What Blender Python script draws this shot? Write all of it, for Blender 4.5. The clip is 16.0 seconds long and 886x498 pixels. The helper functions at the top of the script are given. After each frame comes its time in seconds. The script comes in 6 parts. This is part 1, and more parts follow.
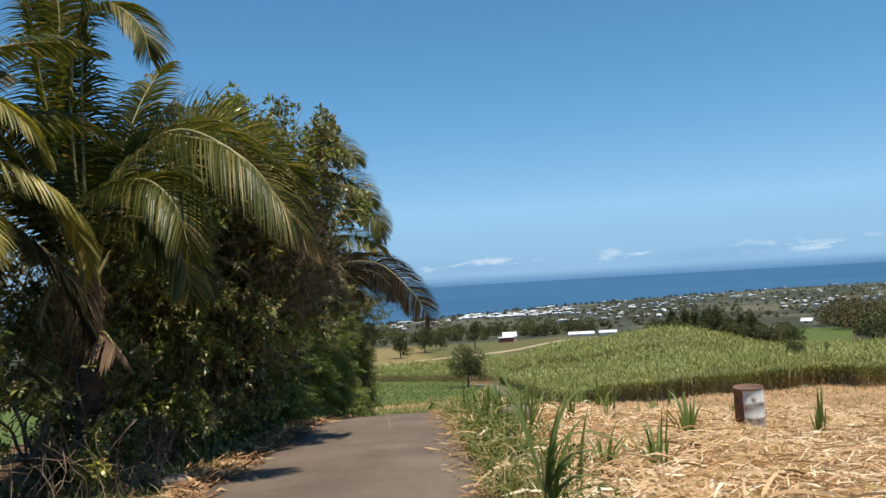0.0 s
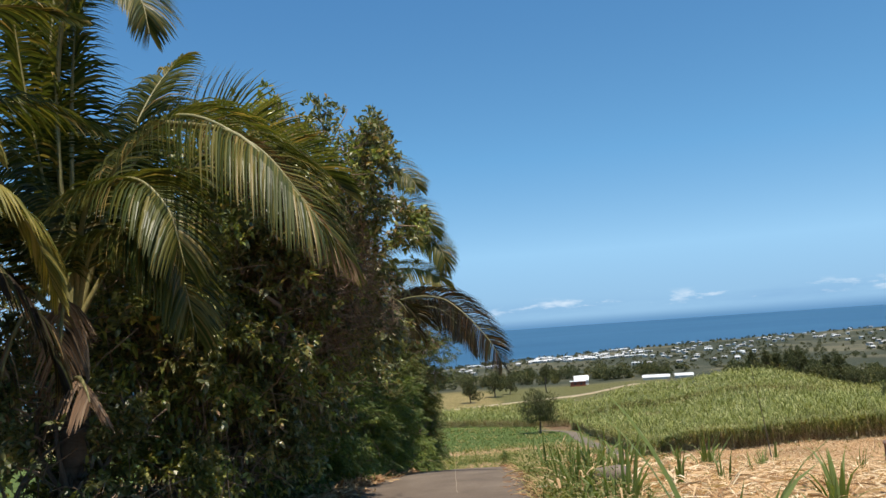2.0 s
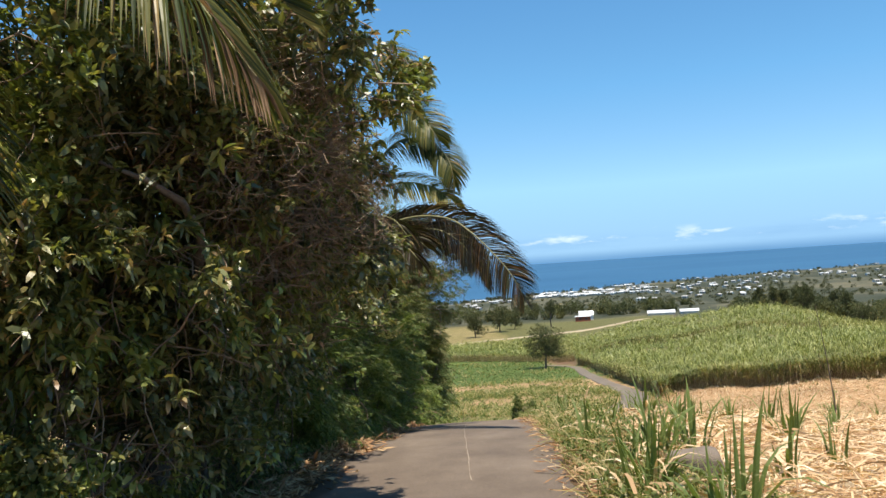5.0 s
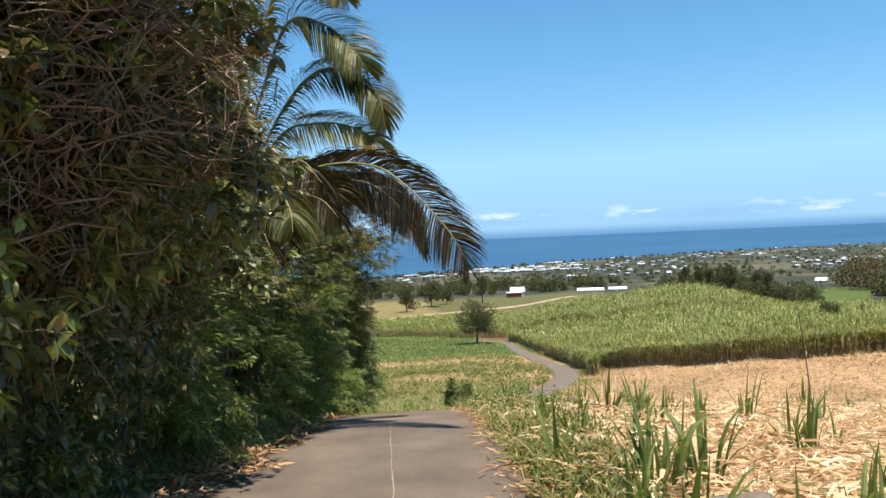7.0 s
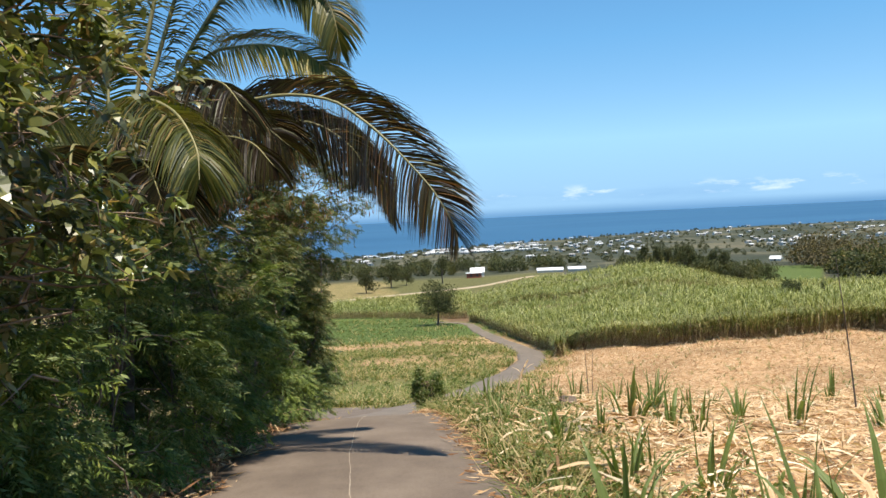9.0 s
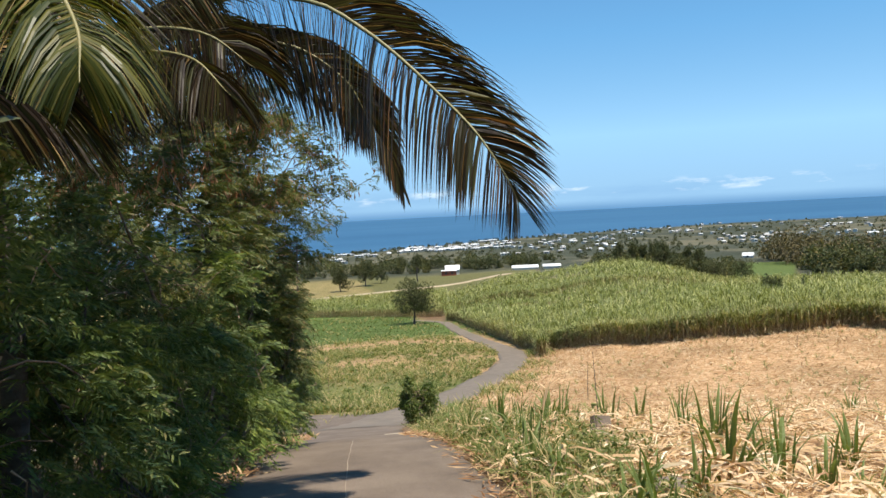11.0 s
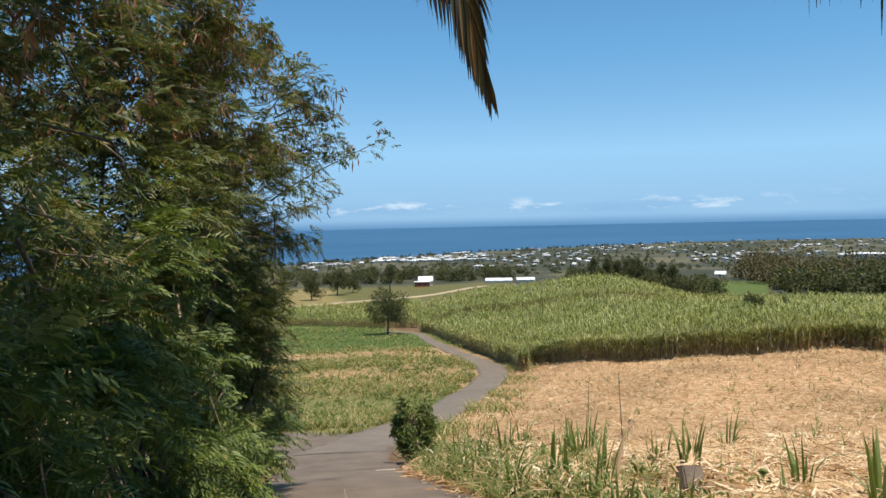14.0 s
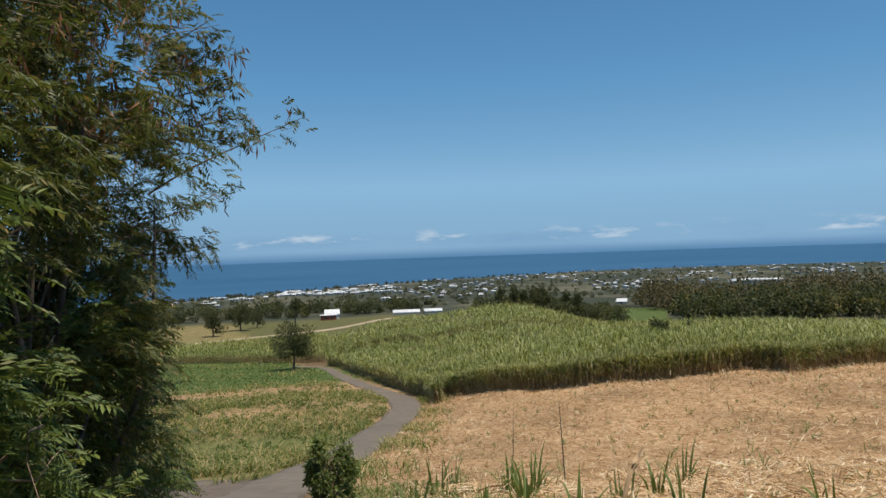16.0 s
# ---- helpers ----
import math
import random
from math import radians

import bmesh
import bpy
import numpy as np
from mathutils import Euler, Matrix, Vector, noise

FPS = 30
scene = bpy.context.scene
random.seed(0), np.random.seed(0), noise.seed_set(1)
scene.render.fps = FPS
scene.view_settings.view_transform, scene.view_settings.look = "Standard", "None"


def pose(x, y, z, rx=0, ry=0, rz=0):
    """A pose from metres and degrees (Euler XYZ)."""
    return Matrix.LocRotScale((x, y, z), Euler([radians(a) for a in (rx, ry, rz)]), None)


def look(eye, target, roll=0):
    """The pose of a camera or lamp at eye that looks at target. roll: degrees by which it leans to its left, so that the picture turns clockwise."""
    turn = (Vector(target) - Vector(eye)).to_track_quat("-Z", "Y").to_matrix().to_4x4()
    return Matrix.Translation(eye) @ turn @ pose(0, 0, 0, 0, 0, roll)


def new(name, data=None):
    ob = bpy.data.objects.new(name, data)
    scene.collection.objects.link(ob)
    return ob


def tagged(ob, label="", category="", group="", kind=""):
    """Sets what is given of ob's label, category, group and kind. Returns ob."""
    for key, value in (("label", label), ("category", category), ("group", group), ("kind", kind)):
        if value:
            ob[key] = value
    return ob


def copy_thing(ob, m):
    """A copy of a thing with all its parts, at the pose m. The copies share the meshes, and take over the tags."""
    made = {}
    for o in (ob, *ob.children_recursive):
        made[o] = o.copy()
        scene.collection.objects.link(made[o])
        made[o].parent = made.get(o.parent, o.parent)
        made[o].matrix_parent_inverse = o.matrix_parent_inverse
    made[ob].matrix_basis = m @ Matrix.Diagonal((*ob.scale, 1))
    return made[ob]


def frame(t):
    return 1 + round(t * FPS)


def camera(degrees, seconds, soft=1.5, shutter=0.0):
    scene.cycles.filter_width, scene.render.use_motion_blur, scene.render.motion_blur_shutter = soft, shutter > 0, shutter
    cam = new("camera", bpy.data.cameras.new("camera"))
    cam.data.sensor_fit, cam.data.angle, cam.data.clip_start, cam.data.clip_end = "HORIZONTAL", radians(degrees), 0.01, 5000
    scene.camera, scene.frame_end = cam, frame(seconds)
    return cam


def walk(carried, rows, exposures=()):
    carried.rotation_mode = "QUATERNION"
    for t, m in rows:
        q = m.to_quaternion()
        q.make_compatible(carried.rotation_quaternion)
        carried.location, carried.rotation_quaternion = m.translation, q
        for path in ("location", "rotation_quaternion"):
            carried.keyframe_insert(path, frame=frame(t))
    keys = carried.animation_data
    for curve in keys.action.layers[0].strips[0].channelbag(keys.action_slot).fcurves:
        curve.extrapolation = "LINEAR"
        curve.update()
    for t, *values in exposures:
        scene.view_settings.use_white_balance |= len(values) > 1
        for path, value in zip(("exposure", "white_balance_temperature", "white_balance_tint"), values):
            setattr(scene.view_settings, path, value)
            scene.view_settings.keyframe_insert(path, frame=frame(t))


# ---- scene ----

cam = camera(58.0, 16.0)
PATH = [
    (0, (-0.032, 0.348, 0.343), (0.842, 10.302, 0.733), -3.38),
    (0.5, (-0.004, 0.935, 0.295), (0.744, 10.882, 0.990), -3.92),
    (1, (0.021, 1.538, 0.257), (0.460, 11.506, 0.921), -4.02),
    (1.5, (0.057, 2.126, 0.220), (0.303, 12.086, 1.077), -4.00),
    (2, (0.064, 2.704, 0.183), (0.131, 12.655, 1.169), -4.08),
    (2.5, (0.088, 3.273, 0.136), (0.067, 13.206, 1.287), -3.89),
    (3, (0.116, 3.871, 0.081), (-0.040, 13.852, 0.679), -3.97),
    (5.5, (0.001, 7.200, -0.000), (0.055, 17.198, 0.179), -3.66),
    (6, (0.046, 7.955, -0.069), (0.481, 17.944, 0.072), -3.26),
    (6.5, (0.078, 8.717, -0.135), (0.496, 18.708, -0.139), -3.07),
    (7, (0.099, 9.498, -0.201), (0.860, 19.467, -0.378), -2.53),
    (7.5, (0.109, 10.277, -0.263), (0.786, 20.250, -0.551), -2.50),
    (8, (0.125, 11.085, -0.340), (0.865, 21.050, -0.730), -2.39),
    (8.5, (0.138, 11.920, -0.400), (1.146, 21.860, -0.825), -2.56),
    (11, (-0.004, 15.785, -0.730), (1.575, 25.648, -1.211), -2.82),
    (11.5, (-0.083, 16.438, -0.792), (1.351, 26.298, -1.652), -2.51),
    (12, (-0.110, 17.093, -0.849), (1.460, 26.910, -1.922), -2.04),
    (12.5, (-0.138, 17.720, -0.944), (1.388, 27.561, -1.852), -2.00),
    (13, (-0.152, 18.344, -1.035), (1.492, 28.189, -1.641), -1.83),
    (13.5, (-0.193, 18.941, -1.136), (1.502, 28.786, -1.584), -1.35),
    (14, (-0.192, 19.528, -1.243), (1.731, 29.335, -1.590), -1.24),
    (14.5, (-0.194, 20.105, -1.334), (2.014, 29.855, -1.572), -1.69),
    (15, (-0.131, 20.677, -1.427), (2.417, 30.347, -1.553), -2.32),
    (15.5, (-0.097, 21.246, -1.535), (2.627, 30.868, -1.492), -2.18),
    (16, (-0.034, 21.847, -1.644), (3.035, 31.365, -1.621), -1.93),
]
walk(cam, [(t, look(eye, target, roll)) for t, eye, target, roll in PATH], [(0, 0.17), (0.5, 0.11), (1.5, 0.19), (3, 0.3), (5.5, 0.57), (8.5, 0.55), (11, 0.46), (12, 0.57), (12.5, 0.56), (13.5, 0.38), (14.5, 0.16), (16, -0.18)])

# ---- world, sun ----
SUN_EL, SUN_AZ = 75.0, 146.0          # degrees above the horizon, clockwise from +y
world = bpy.data.worlds.new("sky")
scene.world = world
world.use_nodes = True
wn = world.node_tree.nodes
sky = wn.new("ShaderNodeTexSky")
sky.sky_type = "NISHITA"
sky.sun_disc = False
sky.sun_elevation = radians(SUN_EL)
sky.sun_rotation = radians(SUN_AZ)
sky.altitude = 150.0
sky.air_density, sky.dust_density, sky.ozone_density = 1.0, 0.0, 3.0
# the sky's own brightness, from overhead to the horizon, in the blues of a dry tropical noon
to_grey = wn.new("ShaderNodeRGBToBW")
scale_down = wn.new("ShaderNodeMath")
scale_down.operation = "MULTIPLY"
scale_down.inputs[1].default_value = 0.1
blues = wn.new("ShaderNodeValToRGB")
while len(blues.color_ramp.elements) < 4:
    blues.color_ramp.elements.new(0.5)
for e, (at, c) in zip(blues.color_ramp.elements, ((0.16, (0.055, 0.18, 0.42)), (0.34, (0.145, 0.375, 0.67)), (0.56, (0.31, 0.575, 0.84)), (0.84, (0.285, 0.485, 0.70)))):
    e.position, e.color = at, (*c, 1)
sky_dir = wn.new("ShaderNodeTexCoord")
axes = wn.new("ShaderNodeSeparateXYZ")


def window(low, full, full_end, end):
    """A soft band of heights above the horizon."""
    r = wn.new("ShaderNodeValToRGB")
    r.color_ramp.interpolation = "EASE"
    span = wn.new("ShaderNodeMapRange")
    span.inputs["From Min"].default_value, span.inputs["From Max"].default_value = -0.04, 0.1
    world.node_tree.links.new(axes.outputs[2], span.inputs["Value"])
    world.node_tree.links.new(span.outputs[0], r.inputs[0])
    while len(r.color_ramp.elements) < 4:
        r.color_ramp.elements.new(0.5)
    for e, (h, c) in zip(r.color_ramp.elements, ((low, 0.0), (full, 1.0), (full_end, 1.0), (end, 0.0))):
        e.position, e.color = (h + 0.04) / 0.14, (c, c, c, 1)
    return r.outputs[0]


def sky_math(a, b):
    m = wn.new("ShaderNodeMath")
    m.operation = "MULTIPLY"
    for k, v in enumerate((a, b)):
        if isinstance(v, float):
            m.inputs[k].default_value = v
        else:
            world.node_tree.links.new(v, m.inputs[k])
    return m.outputs[0]


def sky_mix(fac, a, colour):
    m = wn.new("ShaderNodeMix")
    m.data_type = "RGBA"
    world.node_tree.links.new(fac, m.inputs[0])
    world.node_tree.links.new(a, m.inputs[6])
    m.inputs[7].default_value = (*colour, 1)
    return m.outputs[2]


def sky_noise(stretch, low, high):
    k = wn.new("ShaderNodeMapping")
    k.inputs["Scale"].default_value = stretch
    world.node_tree.links.new(sky_dir.outputs["Generated"], k.inputs[0])
    n = wn.new("ShaderNodeTexNoise")
    n.inputs["Scale"].default_value, n.inputs["Detail"].default_value, n.inputs["Roughness"].default_value = 1.0, 6.0, 0.6
    world.node_tree.links.new(k.outputs[0], n.inputs["Vector"])
    r = wn.new("ShaderNodeValToRGB")
    r.color_ramp.elements[0].position, r.color_ramp.elements[1].position = low, high
    world.node_tree.links.new(n.outputs[0], r.inputs[0])
    return r.outputs[0]


world.node_tree.links.new(sky_dir.outputs["Generated"], axes.inputs[0])
hazy = sky_mix(sky_math(window(-0.039, -0.03, -0.0085, 0.006), 0.85), blues.outputs[0], (0.1, 0.25, 0.47))
hazy = sky_mix(sky_math(sky_math(window(-0.015, 0.0, 0.012, 0.03), sky_noise((5, 5, 40), 0.45, 0.7)), 0.55), hazy, (0.2, 0.39, 0.65))
hazy = sky_mix(sky_math(sky_math(window(0.008, 0.013, 0.019, 0.03), sky_noise((19, 19, 75), 0.53, 0.7)), 0.85), hazy, (0.68, 0.8, 0.92))
for a, b in ((sky.outputs[0], to_grey.inputs[0]), (to_grey.outputs[0], scale_down.inputs[0]), (scale_down.outputs[0], blues.inputs[0]), (hazy, wn["Background"].inputs[0])):
    world.node_tree.links.new(a, b)
wn["Background"].inputs[1].default_value = 0.93

sun = new("sun", bpy.data.lights.new("sun", "SUN"))
sun.data.energy, sun.data.angle, sun.data.color = 5.0, radians(0.53), (1.0, 0.92, 0.775)
_el, _az = radians(SUN_EL), radians(SUN_AZ)
sun.matrix_world = look((0, 0, 60), (-60 * math.cos(_el) * math.sin(_az), -60 * math.cos(_el) * math.cos(_az), 60 - 60 * math.sin(_el)))

rng = np.random.default_rng(7)


# ---- materials ----
def ramp(nt, fac, stops):
    n = nt.nodes.new("ShaderNodeValToRGB")
    el = n.color_ramp.elements
    while len(el) < len(stops):
        el.new(0.5)
    for e, (p, c) in zip(el, stops):
        e.position, e.color = p, (*c, 1)
    nt.links.new(fac, n.inputs[0])
    return n.outputs[0]


def noise_tex(nt, scale, detail=6.0, rough=0.6, coord="Object", stretch=None):
    tc = nt.nodes.new("ShaderNodeTexCoord")
    n = nt.nodes.new("ShaderNodeTexNoise")
    n.inputs["Scale"].default_value = scale
    n.inputs["Detail"].default_value = detail
    n.inputs["Roughness"].default_value = rough
    out = tc.outputs[coord]
    if stretch:
        m = nt.nodes.new("ShaderNodeMapping")
        m.inputs["Scale"].default_value = stretch
        nt.links.new(out, m.inputs[0])
        out = m.outputs[0]
    nt.links.new(out, n.inputs["Vector"])
    return n.outputs["Fac"]


def mix(nt, fac, a, b, blend="MIX"):
    n = nt.nodes.new("ShaderNodeMix")
    n.data_type, n.blend_type = "RGBA", blend
    for sock, v in ((n.inputs["Factor"], fac), (n.inputs["A"], a), (n.inputs["B"], b)):
        if isinstance(v, (int, float)):
            sock.default_value = v
        elif isinstance(v, tuple):
            sock.default_value = (*v, 1)
        else:
            nt.links.new(v, sock)
    return n.outputs["Result"]


def bump(nt, height, strength, distance, target):
    b = nt.nodes.new("ShaderNodeBump")
    b.inputs["Strength"].default_value = strength
    b.inputs["Distance"].default_value = distance
    nt.links.new(height, b.inputs["Height"])
    nt.links.new(b.outputs[0], target)


def material(name):
    m = bpy.data.materials.new(name)
    m.use_nodes = True
    return m, m.node_tree, m.node_tree.nodes["Principled BSDF"]


def surface(name, stops, scale, rough=0.8, bump_scale=None, bump_amount=0.3, bump_dist=0.02, fine=None, metal=0.0, stretch=None):
    """A noisy surface: a colour ramp on coarse noise, multiplied by fine grain, with bump."""
    m, nt, p = material(name)
    col = ramp(nt, noise_tex(nt, scale, stretch=stretch), stops)
    g = noise_tex(nt, fine or scale * 9, 4, 0.7)
    grain = ramp(nt, g, [(0.3, (0.72, 0.72, 0.72)), (0.7, (1.12, 1.12, 1.12))])
    nt.links.new(mix(nt, 1.0, col, grain, "MULTIPLY"), p.inputs["Base Color"])
    p.inputs["Roughness"].default_value = rough
    p.inputs["Metallic"].default_value = metal
    bump(nt, noise_tex(nt, bump_scale or scale * 6, 5, 0.65), bump_amount, bump_dist, p.inputs["Normal"])
    return m


def leaf(name, stops, rough=0.45, through_share=0.35, spec=0.4, patch=None):
    """A leaf: colour from leaf to leaf, gloss, and light that shines through."""
    m, nt, p = material(name)
    geo = nt.nodes.new("ShaderNodeNewGeometry")
    col = ramp(nt, geo.outputs["Random Per Island"], stops)
    for size, tint, *more in [patch] if patch and not isinstance(patch[0], tuple) else patch or []:
        low = more[0] if more else 0.42
        f = ramp(nt, noise_tex(nt, size, 3, 0.5), [(low, (0, 0, 0)), (low + 0.14, (1, 1, 1))])
        col = mix(nt, f, col, mix(nt, 1.0, col, tint, "MULTIPLY"))
    nt.links.new(col, p.inputs["Base Color"])
    p.inputs["Roughness"].default_value = rough
    p.inputs["Specular IOR Level"].default_value = spec
    tr = nt.nodes.new("ShaderNodeBsdfTranslucent")
    nt.links.new(mix(nt, 1.0, col, (1.25, 1.25, 0.6), "MULTIPLY"), tr.inputs[0])
    ms = nt.nodes.new("ShaderNodeMixShader")
    ms.inputs[0].default_value = through_share
    nt.links.new(p.outputs[0], ms.inputs[1])
    nt.links.new(tr.outputs[0], ms.inputs[2])
    nt.links.new(ms.outputs[0], nt.nodes["Material Output"].inputs[0])
    return m


M_BARK = surface("bark", [(0.3, (0.06, 0.045, 0.035)), (0.7, (0.2, 0.16, 0.125))], 6, 0.9, 30, 0.6, 0.02, stretch=(1, 1, 0.25))
M_PALMBARK = surface("palm_bark", [(0.3, (0.07, 0.055, 0.045)), (0.7, (0.17, 0.14, 0.11))], 4, 0.9, 18, 0.6, 0.02, stretch=(0.4, 0.4, 3))
M_TWIG = surface("dry_twig", [(0.3, (0.16, 0.1, 0.065)), (0.7, (0.36, 0.26, 0.17))], 9, 0.9)
M_MANGO = leaf("broad_leaf", [(0.0, (0.06, 0.07, 0.03)), (0.45, (0.12, 0.132, 0.047)), (0.7, (0.19, 0.198, 0.07)), (0.86, (0.28, 0.255, 0.1)), (1.0, (0.3, 0.18, 0.1))], 0.36, 0.34, 0.6, ((0.9, (1.4, 1.55, 0.95), 0.47), (0.6, (1.45, 1.1, 0.95), 0.58)))
M_SHRUB = leaf("shrub_leaf", [(0.0, (0.06, 0.071, 0.029)), (0.5, (0.115, 0.127, 0.046)), (0.8, (0.195, 0.195, 0.068)), (0.93, (0.27, 0.25, 0.09)), (1.0, (0.28, 0.17, 0.09))], 0.38, 0.34, 0.55, ((1.1, (1.6, 1.7, 1.0), 0.49), (0.7, (1.45, 1.15, 0.9), 0.56)))
M_FINE = leaf("fine_leaf", [(0.0, (0.064, 0.083, 0.03)), (0.6, (0.11, 0.136, 0.046)), (0.9, (0.17, 0.18, 0.064)), (1.0, (0.305, 0.195, 0.0976))], 0.5, 0.3, 0.28, ((0.5, (1.2, 1.12, 0.9), 0.5), (0.9, (0.75, 0.82, 0.82), 0.54)))
M_FINEGREEN = leaf("fresh_fine_leaf", [(0.0, (0.072, 0.107, 0.034)), (0.6, (0.13, 0.178, 0.051)), (0.92, (0.212, 0.255, 0.075)), (1.0, (0.264, 0.228, 0.096))], 0.5, 0.3, 0.28, ((0.7, (1.3, 1.25, 0.9), 0.5), (1.0, (0.75, 0.84, 0.86), 0.54)))
M_POD = leaf("seed_pod", [(0.0, (0.2, 0.085, 0.04)), (0.6, (0.32, 0.16, 0.085)), (1.0, (0.5, 0.3, 0.18))], 0.5, 0.25, 0.25)
M_FROND = leaf("frond_leaflet", [(0.0, (0.035, 0.048, 0.012)), (0.45, (0.08, 0.094, 0.02)), (0.85, (0.17, 0.155, 0.036)), (1.0, (0.34, 0.235, 0.085))], 0.42, 0.35, 0.32)
M_FRONDOLD = leaf("old_frond_leaflet", [(0.0, (0.024, 0.016, 0.012)), (0.4, (0.042, 0.028, 0.017)), (0.65, (0.04, 0.042, 0.017)), (0.86, (0.085, 0.08, 0.028)), (0.95, (0.26, 0.12, 0.045)), (1.0, (0.4, 0.28, 0.13))], 0.45, 0.18, 0.28)
M_FRONDYELLOW = leaf("yellowing_frond_leaflet", [(0.0, (0.09, 0.1, 0.02)), (0.5, (0.24, 0.21, 0.045)), (1.0, (0.46, 0.36, 0.11))], 0.42, 0.35, 0.32)
M_FRONDDEAD = leaf("dead_frond_leaflet", [(0.0, (0.15, 0.09, 0.055)), (0.6, (0.3, 0.19, 0.12)), (1.0, (0.46, 0.33, 0.22))], 0.8, 0.25, 0.2)
M_RACHIS = surface("frond_stem", [(0.3, (0.2, 0.19, 0.07)), (0.7, (0.3, 0.25, 0.1))], 5, 0.5)
M_CANE = leaf("cane_leaf", [(0.0, (0.095, 0.11, 0.028)), (0.35, (0.225, 0.24, 0.058)), (0.75, (0.39, 0.385, 0.12)), (1.0, (0.66, 0.61, 0.34))], 0.5, 0.22, 0.4, ((0.22, (0.68, 0.74, 0.7), 0.5), (0.03, (0.82, 0.86, 0.74), 0.42), (0.012, (0.92, 0.82, 0.7), 0.5)))
M_CANEDRY = leaf("dry_cane_leaf", [(0.0, (0.13, 0.08, 0.048)), (0.4, (0.34, 0.23, 0.135)), (0.7, (0.42, 0.36, 0.14)), (1.0, (0.78, 0.64, 0.42))], 0.8, 0.2, 0.2)
M_SHOOT = leaf("shoot_leaf", [(0.0, (0.085, 0.125, 0.03)), (0.6, (0.155, 0.2, 0.055)), (0.88, (0.26, 0.29, 0.1)), (1.0, (0.46, 0.4, 0.21))], 0.5, 0.35, 0.35)
M_WEED = leaf("weed_leaf", [(0.0, (0.09, 0.12, 0.03)), (0.6, (0.16, 0.19, 0.055)), (0.85, (0.25, 0.25, 0.09)), (1.0, (0.45, 0.36, 0.19))], 0.6, 0.35, 0.25)
M_WEEDDARK = leaf("short_crop_leaf", [(0.0, (0.06, 0.09, 0.022)), (0.7, (0.1, 0.135, 0.036)), (1.0, (0.16, 0.18, 0.06))], 0.6, 0.3, 0.25)
M_STRAW = leaf("straw", [(0.0, (0.29, 0.17, 0.09)), (0.35, (0.56, 0.37, 0.205)), (0.75, (0.73, 0.53, 0.335)), (1.0, (0.88, 0.79, 0.6))], 0.8, 0.18, 0.2)
M_GRASS = leaf("grass_blade", [(0.0, (0.09, 0.125, 0.03)), (0.45, (0.165, 0.2, 0.055)), (0.68, (0.3, 0.26, 0.11)), (1.0, (0.52, 0.4, 0.22))], 0.65, 0.35, 0.2)
M_FARTREE = leaf("far_foliage", [(0.0, (0.05, 0.062, 0.03)), (0.6, (0.088, 0.102, 0.045)), (0.9, (0.15, 0.152, 0.07)), (1.0, (0.22, 0.17, 0.09))], 0.6, 0.28, 0.2, ((0.09, (1.5, 1.25, 0.9), 0.5), (0.17, (0.66, 0.72, 0.8), 0.5)))


# ---- mesh helpers ----
def link_mesh(name, mesh, parent=None, label=""):
    ob = new(name, mesh)
    if parent is not None:
        ob.parent = parent
    if label:
        ob["label"] = label
    return ob


def raw_mesh(name, verts, faces, mat, smooth=False):
    """A mesh from arrays: verts (n,3), faces (m,3) or (m,4)."""
    verts, faces = np.asarray(verts, np.float32), np.asarray(faces, np.int32)
    me = bpy.data.meshes.new(name)
    k = faces.shape[1]
    me.vertices.add(len(verts))
    me.vertices.foreach_set("co", verts.ravel())
    me.loops.add(faces.size)
    me.loops.foreach_set("vertex_index", faces.ravel())
    me.polygons.add(len(faces))
    me.polygons.foreach_set("loop_start", np.arange(0, faces.size, k, dtype=np.int32))
    me.polygons.foreach_set("use_smooth", np.full(len(faces), smooth))
    me.update(calc_edges=True)
    if mat is not None:
        me.materials.append(mat)
    return me


def part(name, bm, mat, parent, label="", smooth=False):
    me = bpy.data.meshes.new(name)
    bm.normal_update()
    bm.to_mesh(me)
    bm.free()
    me.materials.append(mat)
    if smooth:
        me.polygons.foreach_set("use_smooth", np.full(len(me.polygons), True))
    return link_mesh(name, me, parent, label)


def unit(v):
    return v / np.maximum(np.linalg.norm(v, axis=-1, keepdims=True), 1e-9)


def smooth(a, b, x):
    t = np.clip((np.asarray(x, float) - a) / (b - a), 0, 1)
    return t * t * (3 - 2 * t)


def tube(points, radii, sides=8):
    """Verts and quads of a tapered tube along points."""
    points, radii = np.asarray(points, float), np.asarray(radii, float)
    tan = unit(np.gradient(points, axis=0))
    ref = np.where(np.abs(tan[:, 2:3]) > 0.9, np.array([[1.0, 0, 0]]), np.array([[0, 0, 1.0]]))
    a = unit(np.cross(tan, ref))
    b = np.cross(tan, a)
    th = np.arange(sides) * 2 * np.pi / sides
    v = points[:, None] + radii[:, None, None] * (np.cos(th)[None, :, None] * a[:, None] + np.sin(th)[None, :, None] * b[:, None])
    n = len(points)
    i, j = np.meshgrid(np.arange(n - 1), np.arange(sides), indexing="ij")
    q = np.stack([i * sides + j, i * sides + (j + 1) % sides, (i + 1) * sides + (j + 1) % sides, (i + 1) * sides + j], -1).reshape(-1, 4)
    return v.reshape(-1, 3), q


def join(pieces):
    """One (verts, faces) of many."""
    vs, fs, o = [], [], 0
    for v, q in pieces:
        vs.append(v)
        fs.append(q + o)
        o += len(v)
    return np.concatenate(vs), np.concatenate(fs)


